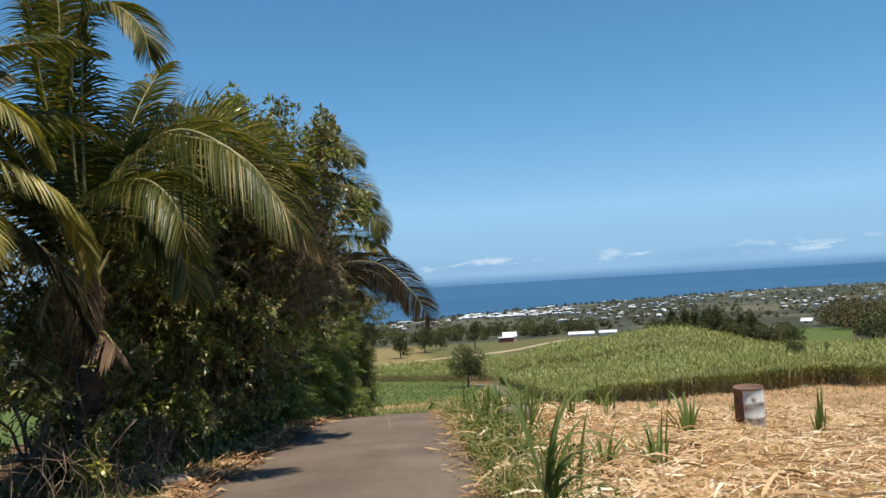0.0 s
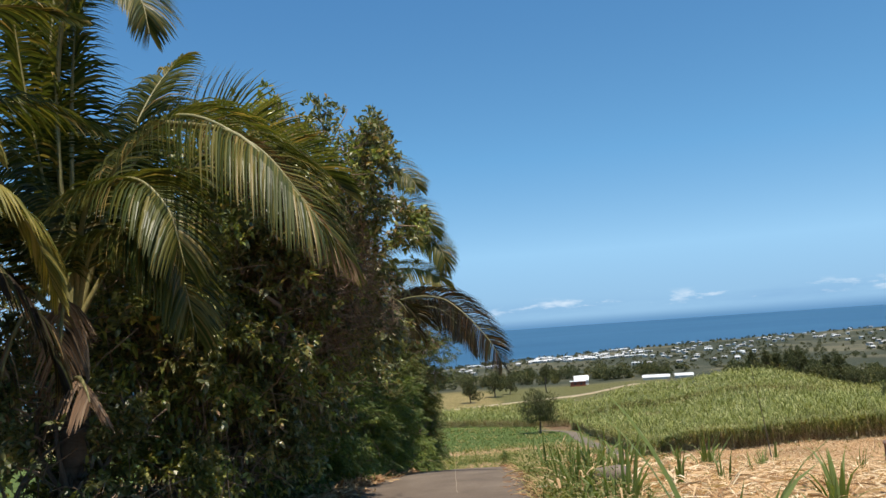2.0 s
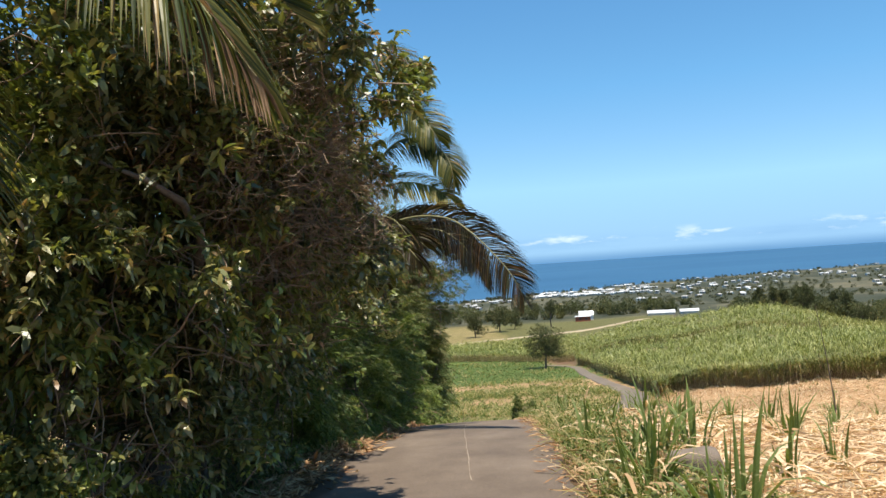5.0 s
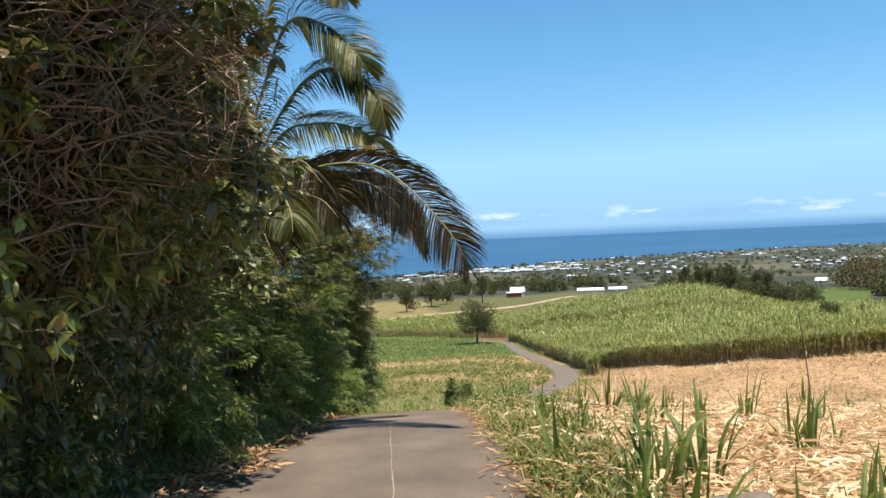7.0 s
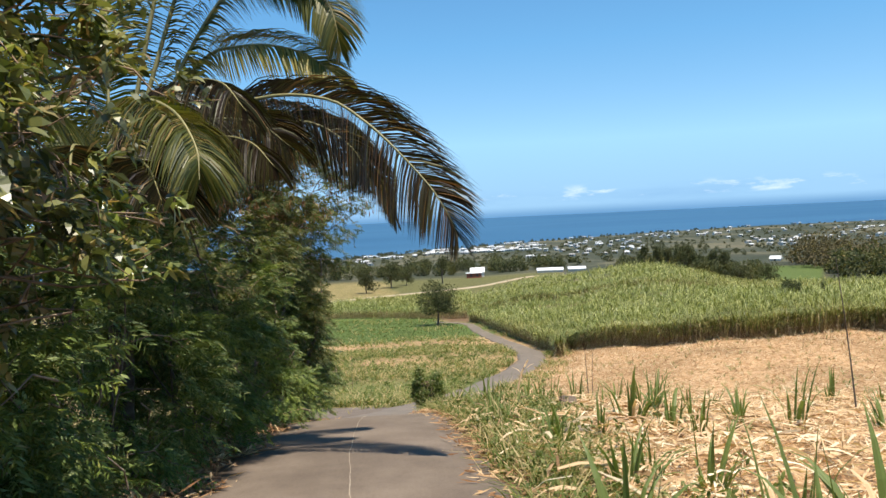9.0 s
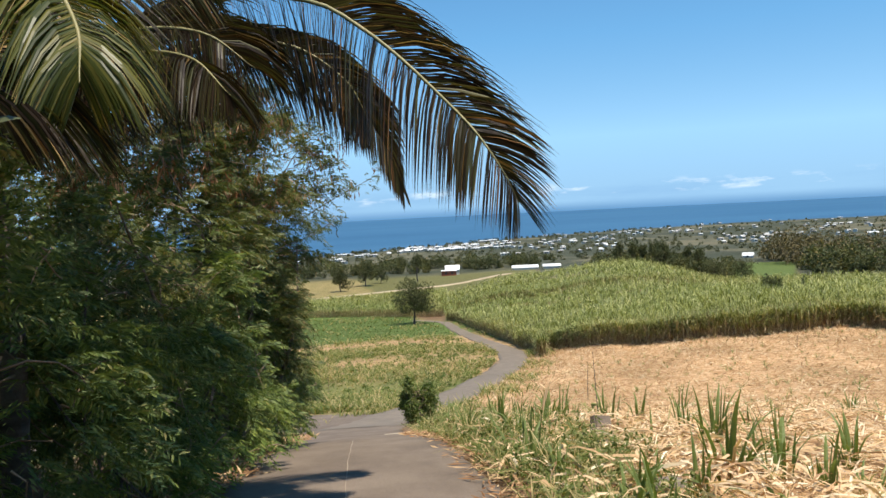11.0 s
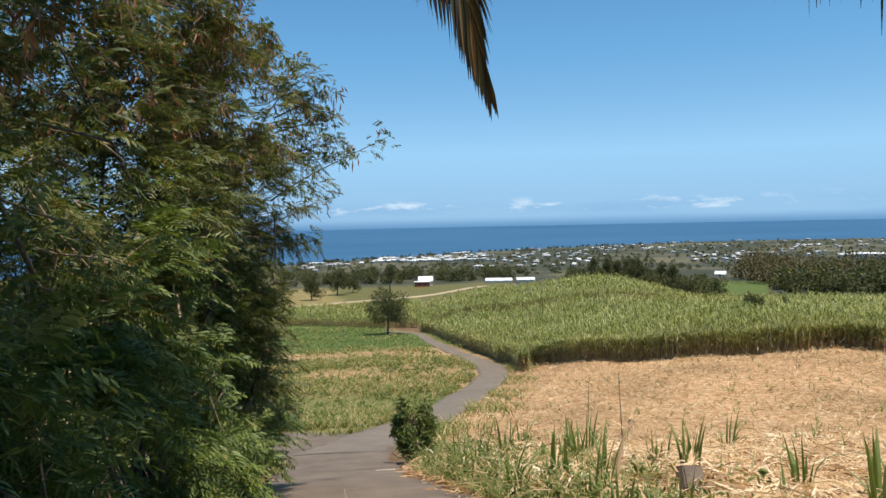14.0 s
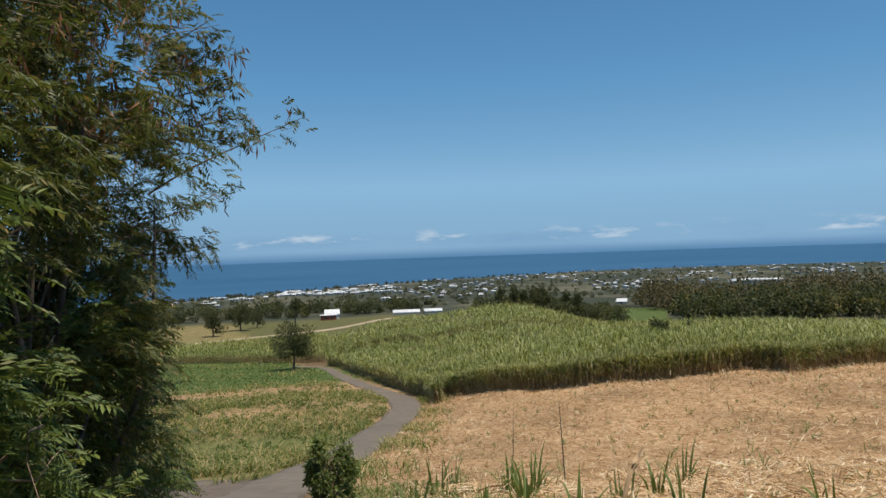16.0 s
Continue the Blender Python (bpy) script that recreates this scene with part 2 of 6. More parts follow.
def rhombs(base, way, side, length, width, fold=0.25, belly=0.45, droop=0.0):
    """Folded leaves: base, two sides at the belly, tip. Triangles."""
    length, width = np.asarray(length)[:, None], np.asarray(width)[:, None]
    up = np.cross(side, way)
    mid = base + way * length * belly
    tip = base + way * length - np.array([0, 0, 1.0]) * droop * length
    left = mid + side * width / 2 + up * fold * width
    right = mid - side * width / 2 + up * fold * width
    v = np.stack([base, left, tip, right], 1).reshape(-1, 3)
    k = np.arange(len(base))[:, None] * 4
    f = np.concatenate([k + [[0, 2, 1]], k + [[0, 3, 2]]], 0)
    return v, f


def ovals(base, way, side, length, width, fold=0.2, droop=0.12):
    """Oval pointed leaves, folded along the middle and drooping. Triangles."""
    length, width = np.asarray(length)[:, None], np.asarray(width)[:, None]
    up = np.cross(side, way)
    down = np.array([0, 0, 1.0])
    a = base + way * length * 0.3
    b = base + way * length * 0.68 - down * droop * 0.4 * length
    tip = base + way * length - down * droop * length
    v = np.stack([base, a + side * width * 0.46 + up * fold * width, a - side * width * 0.46 + up * fold * width, b + side * width * 0.4 + up * fold * width, b - side * width * 0.4 + up * fold * width, tip], 1).reshape(-1, 3)
    k = np.arange(len(base))[:, None] * 6
    f = np.concatenate([k + [t] for t in ([0, 2, 1], [1, 2, 4], [1, 4, 3], [3, 4, 5])], 0)
    return v, f


def strips(base, way, out, length, width, bend, segs=2):
    """Flat blades that bend over: one quad a segment."""
    n = len(base)
    length, width, bend = (np.asarray(a, float)[:, None] * np.ones((n, 1)) for a in (length, width, bend))
    side = unit(np.cross(way, out) + 0.25 * rng.normal(size=(n, 3)))
    p, d, rows = base, way, []
    for k in range(segs + 1):
        w = width * (0.75, 1.0, 0.7, 0.35)[min(k, 3)] / 2 if k < segs else width * 0.06
        rows += [p + side * w, p - side * w]
        d = unit(d + (out * 0.7 - np.array([0, 0, 1.0])) * bend / segs * (0.5 + k))
        p = p + d * length / segs
    v = np.stack(rows, 1).reshape(-1, 3)
    k = np.arange(n)[:, None] * (2 * segs + 2)
    f = np.concatenate([k + [[2 * j, 2 * j + 1, 2 * j + 3, 2 * j + 2]] for j in range(segs)], 0)
    return v, f


def blades(base, way, out, length, width, bend, segs=3, fold=0.3, taper=1.0):
    """Long blades that start along way and bend over towards out and down. Quads: segs along, two across the fold."""
    n = len(base)
    length, width, bend = (np.asarray(a, float)[:, None] * np.ones((n, 1)) for a in (length, width, bend))
    side = unit(np.cross(way, out))
    pts, tans, p = [base], [way], base
    d = way
    for s in range(segs):
        d = unit(d + (out * 0.7 - np.array([0, 0, 1.0])) * bend / segs * (0.5 + s))
        p = p + d * length / segs
        pts.append(p)
        tans.append(d)
    rows = []
    for s, (q, t) in enumerate(zip(pts, tans)):
        w = width * (0.55 + 0.9 * (s / segs) if s / segs < 0.5 else 1.0) * (1 - (s / segs) ** 2 * 0.97 * taper) / 2
        nrm = np.cross(side, t)
        rows += [q + side * w + nrm * w * fold, q, q - side * w + nrm * w * fold]
    v = np.stack(rows, 1).reshape(-1, 3)
    m = 3 * (segs + 1)
    k = np.arange(n)[:, None] * m
    f = []
    for s in range(segs):
        a = 3 * s
        f += [k + [[a, a + 1, a + 4, a + 3]], k + [[a + 1, a + 2, a + 5, a + 4]]]
    return v, np.concatenate(f, 0)


def rand_dirs(n, up=0.0):
    v = rng.normal(size=(n, 3))
    v[:, 2] += up
    return unit(v)


# ---- the lie of the land ----
HUB = np.array([0.0, 18.9])
ROAD_Y = np.array([-40, -10, 2, 10, 18, 26, 30, 34, 42, 50, 60])
ROAD_Z = np.array([1.4, -0.59, -1.38, -1.83, -2.59, -3.83, -4.77, -5.87, -7.9, -9.7, -11.6])
AZ = np.array([-30, 0, 9, 15, 22, 30, 38, 48, 70])
DIST = np.array([20, 30, 45, 65, 85, 110, 150, 190, 240, 330, 480])
FALL = np.array([
    [.290, .270, .245, .212, .186, .170, .150, .133, .115, .105, .078],
    [.290, .270, .245, .212, .186, .170, .150, .133, .115, .103, .078],
    [.290, .272, .243, .214, .188, .168, .148, .135, .117, .100, .079],
    [.290, .268, .238, .212, .188, .167, .139, .116, .098, .090, .077],
    [.290, .262, .230, .196, .166, .144, .116, .099, .085, .083, .075],
    [.285, .255, .220, .176, .151, .134, .119, .117, .114, .100, .073],
    [.280, .245, .208, .165, .143, .129, .117, .116, .112, .098, .071],
    [.270, .240, .200, .160, .139, .125, .114, .113, .110, .096, .069],
    [.260, .230, .190, .155, .136, .123, .114, .113, .110, .096, .069]])
SHORE_AZ = np.array([-40, -0.7, 5.7, 13.9, 21.8, 29.3, 38, 60])
SHORE_D = np.array([710, 762, 852, 988, 1120, 1255, 1340, 1420])
SEA_Z, EYE_Z = -40.0, -1.25


def road_mid(y):
    return np.interp(y, [-30, 8, 16, 24, 33, 37, 41, 46], [-2.5, -0.6, -0.22, 0.22, 0.42, 0.66, 0.85, 1.05])


def height(x, y):
    x, y = np.asarray(x, float), np.asarray(y, float)
    near = np.interp(y, ROAD_Y, ROAD_Z)
    near = (near + np.interp(y - 1.5, ROAD_Y, ROAD_Z) + np.interp(y + 1.5, ROAD_Y, ROAD_Z)) / 3
    off = np.clip(x - road_mid(y) - 1.6, 0, 14)
    near = near - 0.085 * off * (1 - smooth(20, 45, y))
    dx, dy = x - HUB[0], y - HUB[1]
    d, az = np.hypot(dx, dy), np.degrees(np.arctan2(dx, dy))
    u = np.clip(np.interp(az, AZ, np.arange(len(AZ))), 0, len(AZ) - 1.001)
    v = np.clip(np.interp(np.log(np.maximum(d, 1)), np.log(DIST), np.arange(len(DIST))), 0, len(DIST) - 1.001)
    i, j = u.astype(int), v.astype(int)
    fu, fv = u - i, v - j
    fu = fu * fu * (3 - 2 * fu)
    fall = (FALL[i, j] * (1 - fu) + FALL[i + 1, j] * fu) * (1 - fv) + (FALL[i, j + 1] * (1 - fu) + FALL[i + 1, j + 1] * fu) * fv
    far = EYE_Z - d * fall
    shore = np.interp(az, SHORE_AZ, SHORE_D)
    k = np.clip((d - 480) / (shore - 480), 0, 4)
    at480 = EYE_Z - 480 * (FALL[i, -1] * (1 - fu) + FALL[i + 1, -1] * fu)
    far = np.where(d > 480, at480 + (SEA_Z + 0.3 - at480) * np.minimum(k, 1) - np.maximum(k - 1, 0) * 30, far)
    w = smooth(16, 34, d) * (dy > 0)
    return near * (1 - w) + far * w


def ground_z(x, y):
    """The height with the small unevenness of the soil."""
    x, y = np.asarray(x, float), np.asarray(y, float)
    rough = 0.05 * np.sin(x * 1.3 + 0.7 * y) + 0.04 * np.sin(2.1 * y - 0.9 * x + 1)
    return height(x, y) + rough * smooth(1.8, 4.0, np.abs(x - road_mid(y))) - 0.05


def on_ground(x, y, lift=0.0):
    return np.stack([x, y, ground_z(x, y) + lift], -1)


# right-hand lane, from the fork across the fields
LANE = np.array([[0.9, 44], [2.2, 49], [4.2, 55], [7.2, 62.5], [10.0, 70], [12.6, 77.5], [16.6, 87.5], [20.1, 97.5], [22.2, 107], [22.9, 117], [23.4, 134], [25.0, 162], [27.0, 183], [27.2, 192], [25.5, 199], [22, 204]], float)


def resample(line, step):
    seg = np.r_[0, np.cumsum(np.linalg.norm(np.diff(line, axis=0), axis=1))]
    s = np.arange(0, seg[-1], step)
    p = np.stack([np.interp(s, seg, line[:, k]) for k in (0, 1)], -1)
    for _ in range(12):
        p[1:-1] = (p[:-2] + 2 * p[1:-1] + p[2:]) / 4
    return p


LANE_P = resample(LANE, 1.0)


def lane_gap(x, y):
    """The distance to the lane's middle."""
    q = np.stack([np.ravel(x), np.ravel(y)], -1)
    best = np.full(len(q), 1e9)
    for s in range(0, len(LANE_P), 2):
        best = np.minimum(best, np.hypot(q[:, 0] - LANE_P[s, 0], q[:, 1] - LANE_P[s, 1]))
    return best.reshape(np.shape(x))


# the cut edge of the standing cane: from the lane's bend towards the right
EDGE_AZ = np.array([8, 9.4, 11, 13.5, 15, 16.2, 19.5, 23.3, 27.1, 30.8, 34.5, 37, 39.6, 42.3, 45, 60])
EDGE_D = np.array([300, 170, 125, 104, 96, 90, 81, 77, 73.5, 73, 75, 77.5, 75, 80, 85, 105])


TIER_AZ = np.array([9, 13.6, 18, 22, 25, 30, 34, 60])
TIER_D = np.array([198, 184, 175, 167, 175, 180, 195, 210])


def polar(x, y):
    dx, dy = np.asarray(x) - HUB[0], np.asarray(y) - HUB[1]
    return np.hypot(dx, dy), np.degrees(np.arctan2(dx, dy))


def in_cane(x, y):
    d, az = polar(x, y)
    return (d > np.interp(az, EDGE_AZ, EDGE_D) + 0.8) & (d < 300) & (az > 9) & (az < 70) & (lane_gap(x, y) > 2.6) & (np.abs(d - np.interp(az, TIER_AZ, TIER_D)) > 2.6)


def sheet(fn, xs, ys, name, mat):
    """A draped grid."""
    gx, gy = np.meshgrid(xs, ys, indexing="ij")
    v = fn(gx, gy).reshape(-1, 3)
    n, m = gx.shape
    i, j = np.meshgrid(np.arange(n - 1), np.arange(m - 1), indexing="ij")
    q = np.stack([i * m + j, (i + 1) * m + j, (i + 1) * m + j + 1, i * m + j + 1], -1).reshape(-1, 4)
    return raw_mesh(name, v, q, mat, True)


# ground: one sheet, rings round the hub
az_lines = np.radians(np.r_[np.arange(-180, -45, 3), np.arange(-45, 75, 0.6), np.arange(75, 180.1, 3)])
rings = np.r_[0.05, np.geomspace(0.8, 300, 190), np.arange(304, 482, 4.5), np.geomspace(490, 4950, 60)]
M_GROUND, nt, p = material("soil_and_grass")
zone = nt.nodes.new("ShaderNodeAttribute")
zone.attribute_name = "cover"
sep = nt.nodes.new("ShaderNodeSeparateColor")
nt.links.new(zone.outputs["Color"], sep.inputs[0])
n_mid, n_fin = noise_tex(nt, 2.2, 7, 0.7), noise_tex(nt, 14, 6, 0.75)
dry = ramp(nt, n_mid, [(0.32, (0.26, 0.145, 0.07)), (0.45, (0.44, 0.265, 0.135)), (0.56, (0.58, 0.385, 0.215)), (0.7, (0.74, 0.55, 0.36))])
grass = ramp(nt, n_mid, [(0.3, (0.07, 0.11, 0.028)), (0.6, (0.115, 0.155, 0.042)), (0.8, (0.18, 0.2, 0.065))])
soil = ramp(nt, n_mid, [(0.3, (0.10, 0.065, 0.04)), (0.7, (0.24, 0.15, 0.085))])
plain_far = ramp(nt, noise_tex(nt, 0.012, 8, 0.65), [(0.35, (0.045, 0.052, 0.034)), (0.5, (0.064, 0.07, 0.048)), (0.6, (0.15, 0.135, 0.088)), (0.75, (0.085, 0.1, 0.055))])
dry = mix(nt, 1.0, dry, ramp(nt, noise_tex(nt, 0.16, 6, 0.7, stretch=(1.0, 0.45, 1)), [(0.36, (0.62, 0.6, 0.55)), (0.5, (0.95, 0.93, 0.9)), (0.64, (1.12, 1.1, 1.08))]), "MULTIPLY")
c = mix(nt, sep.outputs[0], soil, dry)
c = mix(nt, sep.outputs[1], c, grass)
c = mix(nt, sep.outputs[2], c, plain_far)
c = mix(nt, 1.0, c, ramp(nt, n_fin, [(0.3, (0.6, 0.6, 0.6)), (0.7, (1.2, 1.2, 1.2))]), "MULTIPLY")
nt.links.new(c, p.inputs["Base Color"])
p.inputs["Roughness"].default_value = 0.95
p.inputs["Specular IOR Level"].default_value = 0.1
bump(nt, n_fin, 0.6, 0.06, p.inputs["Normal"])
ga, gd = np.meshgrid(az_lines, rings, indexing="ij")
gx, gy = HUB[0] + gd * np.sin(ga), HUB[1] + gd * np.cos(ga)
me = sheet(lambda a, b: np.stack([HUB[0] + b * np.sin(a), HUB[1] + b * np.cos(a), ground_z(HUB[0] + b * np.sin(a), HUB[1] + b * np.cos(a))], -1), az_lines, rings, "ground", M_GROUND)
ground = tagged(link_mesh("ground", me), "sloping farmland of dry cane straw, grass and red soil", "ground", kind="structure")
dist, azi = polar(gx, gy)
right_side = smooth(0, 1.6, np.where(gy < 47, gx - road_mid(gy) - 1.7, gx - np.interp(gy, LANE_P[:, 1], LANE_P[:, 0]) - 1.0))
is_dry = right_side * (dist < 110)
is_far = smooth(300, 380, dist) * np.where(azi < 16, smooth(450, 490, dist), 1)
left_patch = smooth(25, 33, dist) * (1 - right_side)
green = np.clip(left_patch * (0.2 + 0.5 * (1 - smooth(55, 75, dist)) + 0.2 * np.sin(gy * 0.17 + 0.08 * gx)) + left_patch * smooth(127, 134, dist), 0, 1)
green = np.where(in_cane(gx, gy), 0.8, green)
green = np.where((azi < 16) & (dist > 270), 0.55, green)
pasture = (azi > 29.2) & (azi < 33.4) & (dist > 300) & (dist < 452)
green = np.where(pasture, 1.0, green)
is_far = np.where(pasture, 0.12, is_far)
is_dry = np.clip(is_dry + left_patch * 0.8, 0, 1)
cover = np.stack([is_dry, green, is_far, np.ones_like(is_dry)], -1).reshape(-1, 4).astype(np.float32)
att = me.attributes.new("cover", "FLOAT_COLOR", "POINT")
att.data.foreach_set("color", cover.ravel())

# sea
M_SEA, nt, p = material("sea_water")
nt.links.new(ramp(nt, noise_tex(nt, 0.004, 4, stretch=(0.3, 1, 1)), [(0.35, (0.02, 0.078, 0.16)), (0.65, (0.035, 0.108, 0.2))]), p.inputs["Base Color"])
p.inputs["Roughness"].default_value = 0.45
p.inputs["IOR"].default_value = 1.33
p.inputs["Specular IOR Level"].default_value = 0.5
bump(nt, noise_tex(nt, 0.15, 6, stretch=(0.5, 1, 1)), 0.35, 1.0, p.inputs["Normal"])
me = sheet(lambda a, b: np.stack([HUB[0] + b * np.sin(a), HUB[1] + b * np.cos(a), np.full_like(a, SEA_Z)], -1), np.radians(np.arange(-60, 80.1, 4)), np.r_[500, 1500, 3000, 4900], "sea", M_SEA)
tagged(link_mesh("sea", me), "calm deep blue sea reaching the horizon", "sea", kind="structure")

# ---- roads ----
M_ROAD, nt, p = material("worn_concrete")
base = ramp(nt, noise_tex(nt, 0.7, 7, 0.65), [(0.3, (0.135, 0.103, 0.08)), (0.5, (0.175, 0.135, 0.104)), (0.7, (0.22, 0.172, 0.132))])
grain = ramp(nt, noise_tex(nt, 45, 4, 0.8), [(0.3, (0.75, 0.75, 0.75)), (0.7, (1.15, 1.15, 1.15))])
stain = ramp(nt, noise_tex(nt, 1.0, 5, 0.6, stretch=(1.5, 0.4, 1)), [(0.4, (1, 1, 1)), (0.62, (0.84, 0.83, 0.82))])
c = mix(nt, 1.0, mix(nt, 1.0, base, grain, "MULTIPLY"), stain, "MULTIPLY")
edge_at = nt.nodes.new("ShaderNodeAttribute")
edge_at.attribute_name = "across"
rag = nt.nodes.new("ShaderNodeMath")
rag.operation = "MULTIPLY_ADD"
nt.links.new(noise_tex(nt, 1.1, 6, 0.7), rag.inputs[0])
rag.inputs[1].default_value = 0.6
nt.links.new(edge_at.outputs["Fac"], rag.inputs[2])
dusty = ramp(nt, rag.outputs[0], [(1.06, (0, 0, 0)), (1.34, (0.75, 0.75, 0.75))])
c = mix(nt, dusty, c, mix(nt, 1.0, (0.27, 0.17, 0.1), grain, "MULTIPLY"))
nt.links.new(c, p.inputs["Base Color"])
p.inputs["Roughness"].default_value = 0.9
p.inputs["Specular IOR Level"].default_value = 0.2
bump(nt, noise_tex(nt, 60, 5, 0.7), 0.35, 0.01, p.inputs["Normal"])


def strip(mid, half, lift, name, mat, thick=0.12, wobble=0.08, cross=9):
    """A slab along a line, with ragged edges and a skirt."""
    mid = np.asarray(mid, float)
    tan = unit(np.gradient(mid, axis=0))
    nor = np.stack([tan[:, 1], -tan[:, 0]], -1)
    half = np.asarray(half, float) * np.ones(len(mid))
    k = np.arange(len(mid))
    wl = wobble * (np.sin(k * 0.9) + np.sin(k * 2.3 + 1) + np.sin(k * 0.37)) / 2
    wr = wobble * (np.sin(k * 1.1 + 2) + np.sin(k * 1.9) + np.sin(k * 0.31 + 1)) / 2
    rows = []
    for u in np.linspace(-1, 1, cross):
        off = u * half + (wl if u < 0 else wr) * abs(u)
        q = mid + nor * off[:, None]
        rows.append(np.stack([q[:, 0], q[:, 1], height(q[:, 0], q[:, 1]) + lift - 0.03 * u * u], -1))
    rows = [rows[0] - [0, 0, thick], *rows, rows[-1] - [0, 0, thick]]
    v = np.stack(rows, 1)
    n, m = v.shape[:2]
    i, j = np.meshgrid(np.arange(n - 1), np.arange(m - 1), indexing="ij")
    q = np.stack([i * m + j, i * m + j + 1, (i + 1) * m + j + 1, (i + 1) * m + j], -1).reshape(-1, 4)
    me = raw_mesh(name, v.reshape(-1, 3), q, mat, True)
    across = np.abs(np.r_[-1, np.linspace(-1, 1, cross), 1])[None, :] * np.ones((n, 1))
    me.attributes.new("across", "FLOAT", "POINT").data.foreach_set("value", across.ravel().astype(np.float32))
    return me


yy = np.arange(-22, 47.0, 0.4)
main_line = np.r_[np.stack([road_mid(yy), yy], -1), [[0.9, 49.0], [0.1, 51.5], [-1.4, 53.6], [-3.6, 55.2], [-7, 56.6], [-12, 57.8], [-20, 59.0]]]
main_line = resample(main_line, 0.4)
main_s = np.arange(len(main_line)) * 0.4 - 22
tagged(link_mesh("road", strip(main_line, np.interp(main_s, [0, 20, 33, 37, 42, 46, 51, 56, 64], [1.5, 1.42, 1.38, 1.4, 1.55, 2.1, 3.4, 4.4, 4.2]), 0.03, "road", M_ROAD)), "narrow grey-brown worn concrete farm road", "road", kind="structure")
M_SEAM = surface("pale_mortar", [(0.3, (0.26, 0.21, 0.155)), (0.7, (0.42, 0.35, 0.27))], 12, 0.9)
seam_y = np.arange(15.0, 30.5, 0.3)
seam_line = np.stack([np.interp(seam_y, [13, 22, 25, 28, 30.5], [0.1, 0.1, 0.22, 0.38, 0.5]) + 0.006 * np.sin(seam_y * 3.1) + 0.004 * np.sin(seam_y * 7.3), seam_y], -1)
link_mesh("seam", strip(seam_line, 0.018 + 0.006 * np.sin(seam_y * 2.3), 0.036, "seam", M_SEAM, 0.03, 0.008, 3), bpy.data.objects["road"], "pale filled joint along the road")
mark = np.stack([np.linspace(1.42, 1.8, 6), np.linspace(35.15, 35.05, 6)], -1)
link_mesh("mark", strip(mark, 0.05, 0.036, "mark", M_SEAM, 0.02, 0.02, 3), bpy.data.objects["road"], "small pale scuff on the road")
TRACK_AZ = np.array([-4, -2, 0, 2.5, 5.5, 7.5, 10, 11.5, 14])
TRACK_D = np.array([326, 330, 334, 344, 350, 358, 374, 388, 420])
track_line = resample(np.stack([HUB[0] + TRACK_D * np.sin(np.radians(TRACK_AZ)), HUB[1] + TRACK_D * np.cos(np.radians(TRACK_AZ))], -1), 3.0)
M_TRACK = surface("pale_track_soil", [(0.3, (0.36, 0.27, 0.17)), (0.7, (0.5, 0.4, 0.27))], 0.3, 0.95)
tagged(link_mesh("track", strip(track_line, 3.2, 0.25, "track", M_TRACK, 0.5, 0.6)), "pale straw-coloured earth track across the far pasture", "track", kind="structure")
M_LANE = surface("weathered_lane_concrete", [(0.3, (0.15, 0.118, 0.088)), (0.7, (0.2, 0.158, 0.118))], 0.12, 0.92, 8, 0.15, 0.01, 1.5)
lane_line = resample(LANE, 0.8)
tagged(link_mesh("lane", strip(lane_line, np.interp(lane_line[:, 1], [44, 90, 105, 125, 200], [1.6, 1.5, 1.6, 1.15, 1.0]), 0.045, "lane", M_LANE, wobble=0.12)), "grey concrete lane winding between the cane fields", "road", kind="structure")

# ---- foliage helpers ----
def blob_points(n, centre, radii, low=0.55, clumps=0):
    """Random points in the outer part of a bumpy ellipsoid, with the way outwards."""
    d = rand_dirs(n)
    if clumps:
        hubs = rand_dirs(clumps)
        d = unit(hubs[rng.integers(clumps, size=n)] + rng.normal(size=(n, 3)) * 0.62 / math.sqrt(clumps))
    lump = 1 + 0.13 * np.sin(5 * d[:, 0] + 3 * d[:, 2] + centre[0]) + 0.1 * np.sin(7 * d[:, 1] - 4 * d[:, 2] + centre[1]) + 0.07 * np.sin(13 * d[:, 2] + 9 * d[:, 0])
    r = (low + (1 - low) * rng.random(n) ** 0.6) * lump
    p = np.array(centre) + d * r[:, None] * np.array(radii)
    out = unit(d / np.array(radii))
    return p, out


def keep_above(p, out, lift=0.05):
    ok = p[:, 2] > ground_z(p[:, 0], p[:, 1]) + lift
    return p[ok], out[ok]


def tuft_leaves(p, out, per, length, width, hang=0.5, fan=0.9):
    """Tufts of leaves at the twig ends p."""
    n = len(p) * per
    base = np.repeat(p, per, 0) + rng.normal(size=(n, 3)) * length * 0.18
    way = unit(np.repeat(out, per, 0) * 0.7 + rng.normal(size=(n, 3)) * fan - np.array([0, 0, hang]))
    side = unit(np.cross(way, rng.normal(size=(n, 3)) * 0.5 + np.array([0, 0, 1.0])))
    size = rng.uniform(0.65, 1.25, n)
    make = ovals if length < 0.12 else lambda *a: rhombs(*a, 0.22, 0.42, 0.12)
    return make(base, way, side, length * size, width * size * rng.uniform(0.8, 1.2, n))


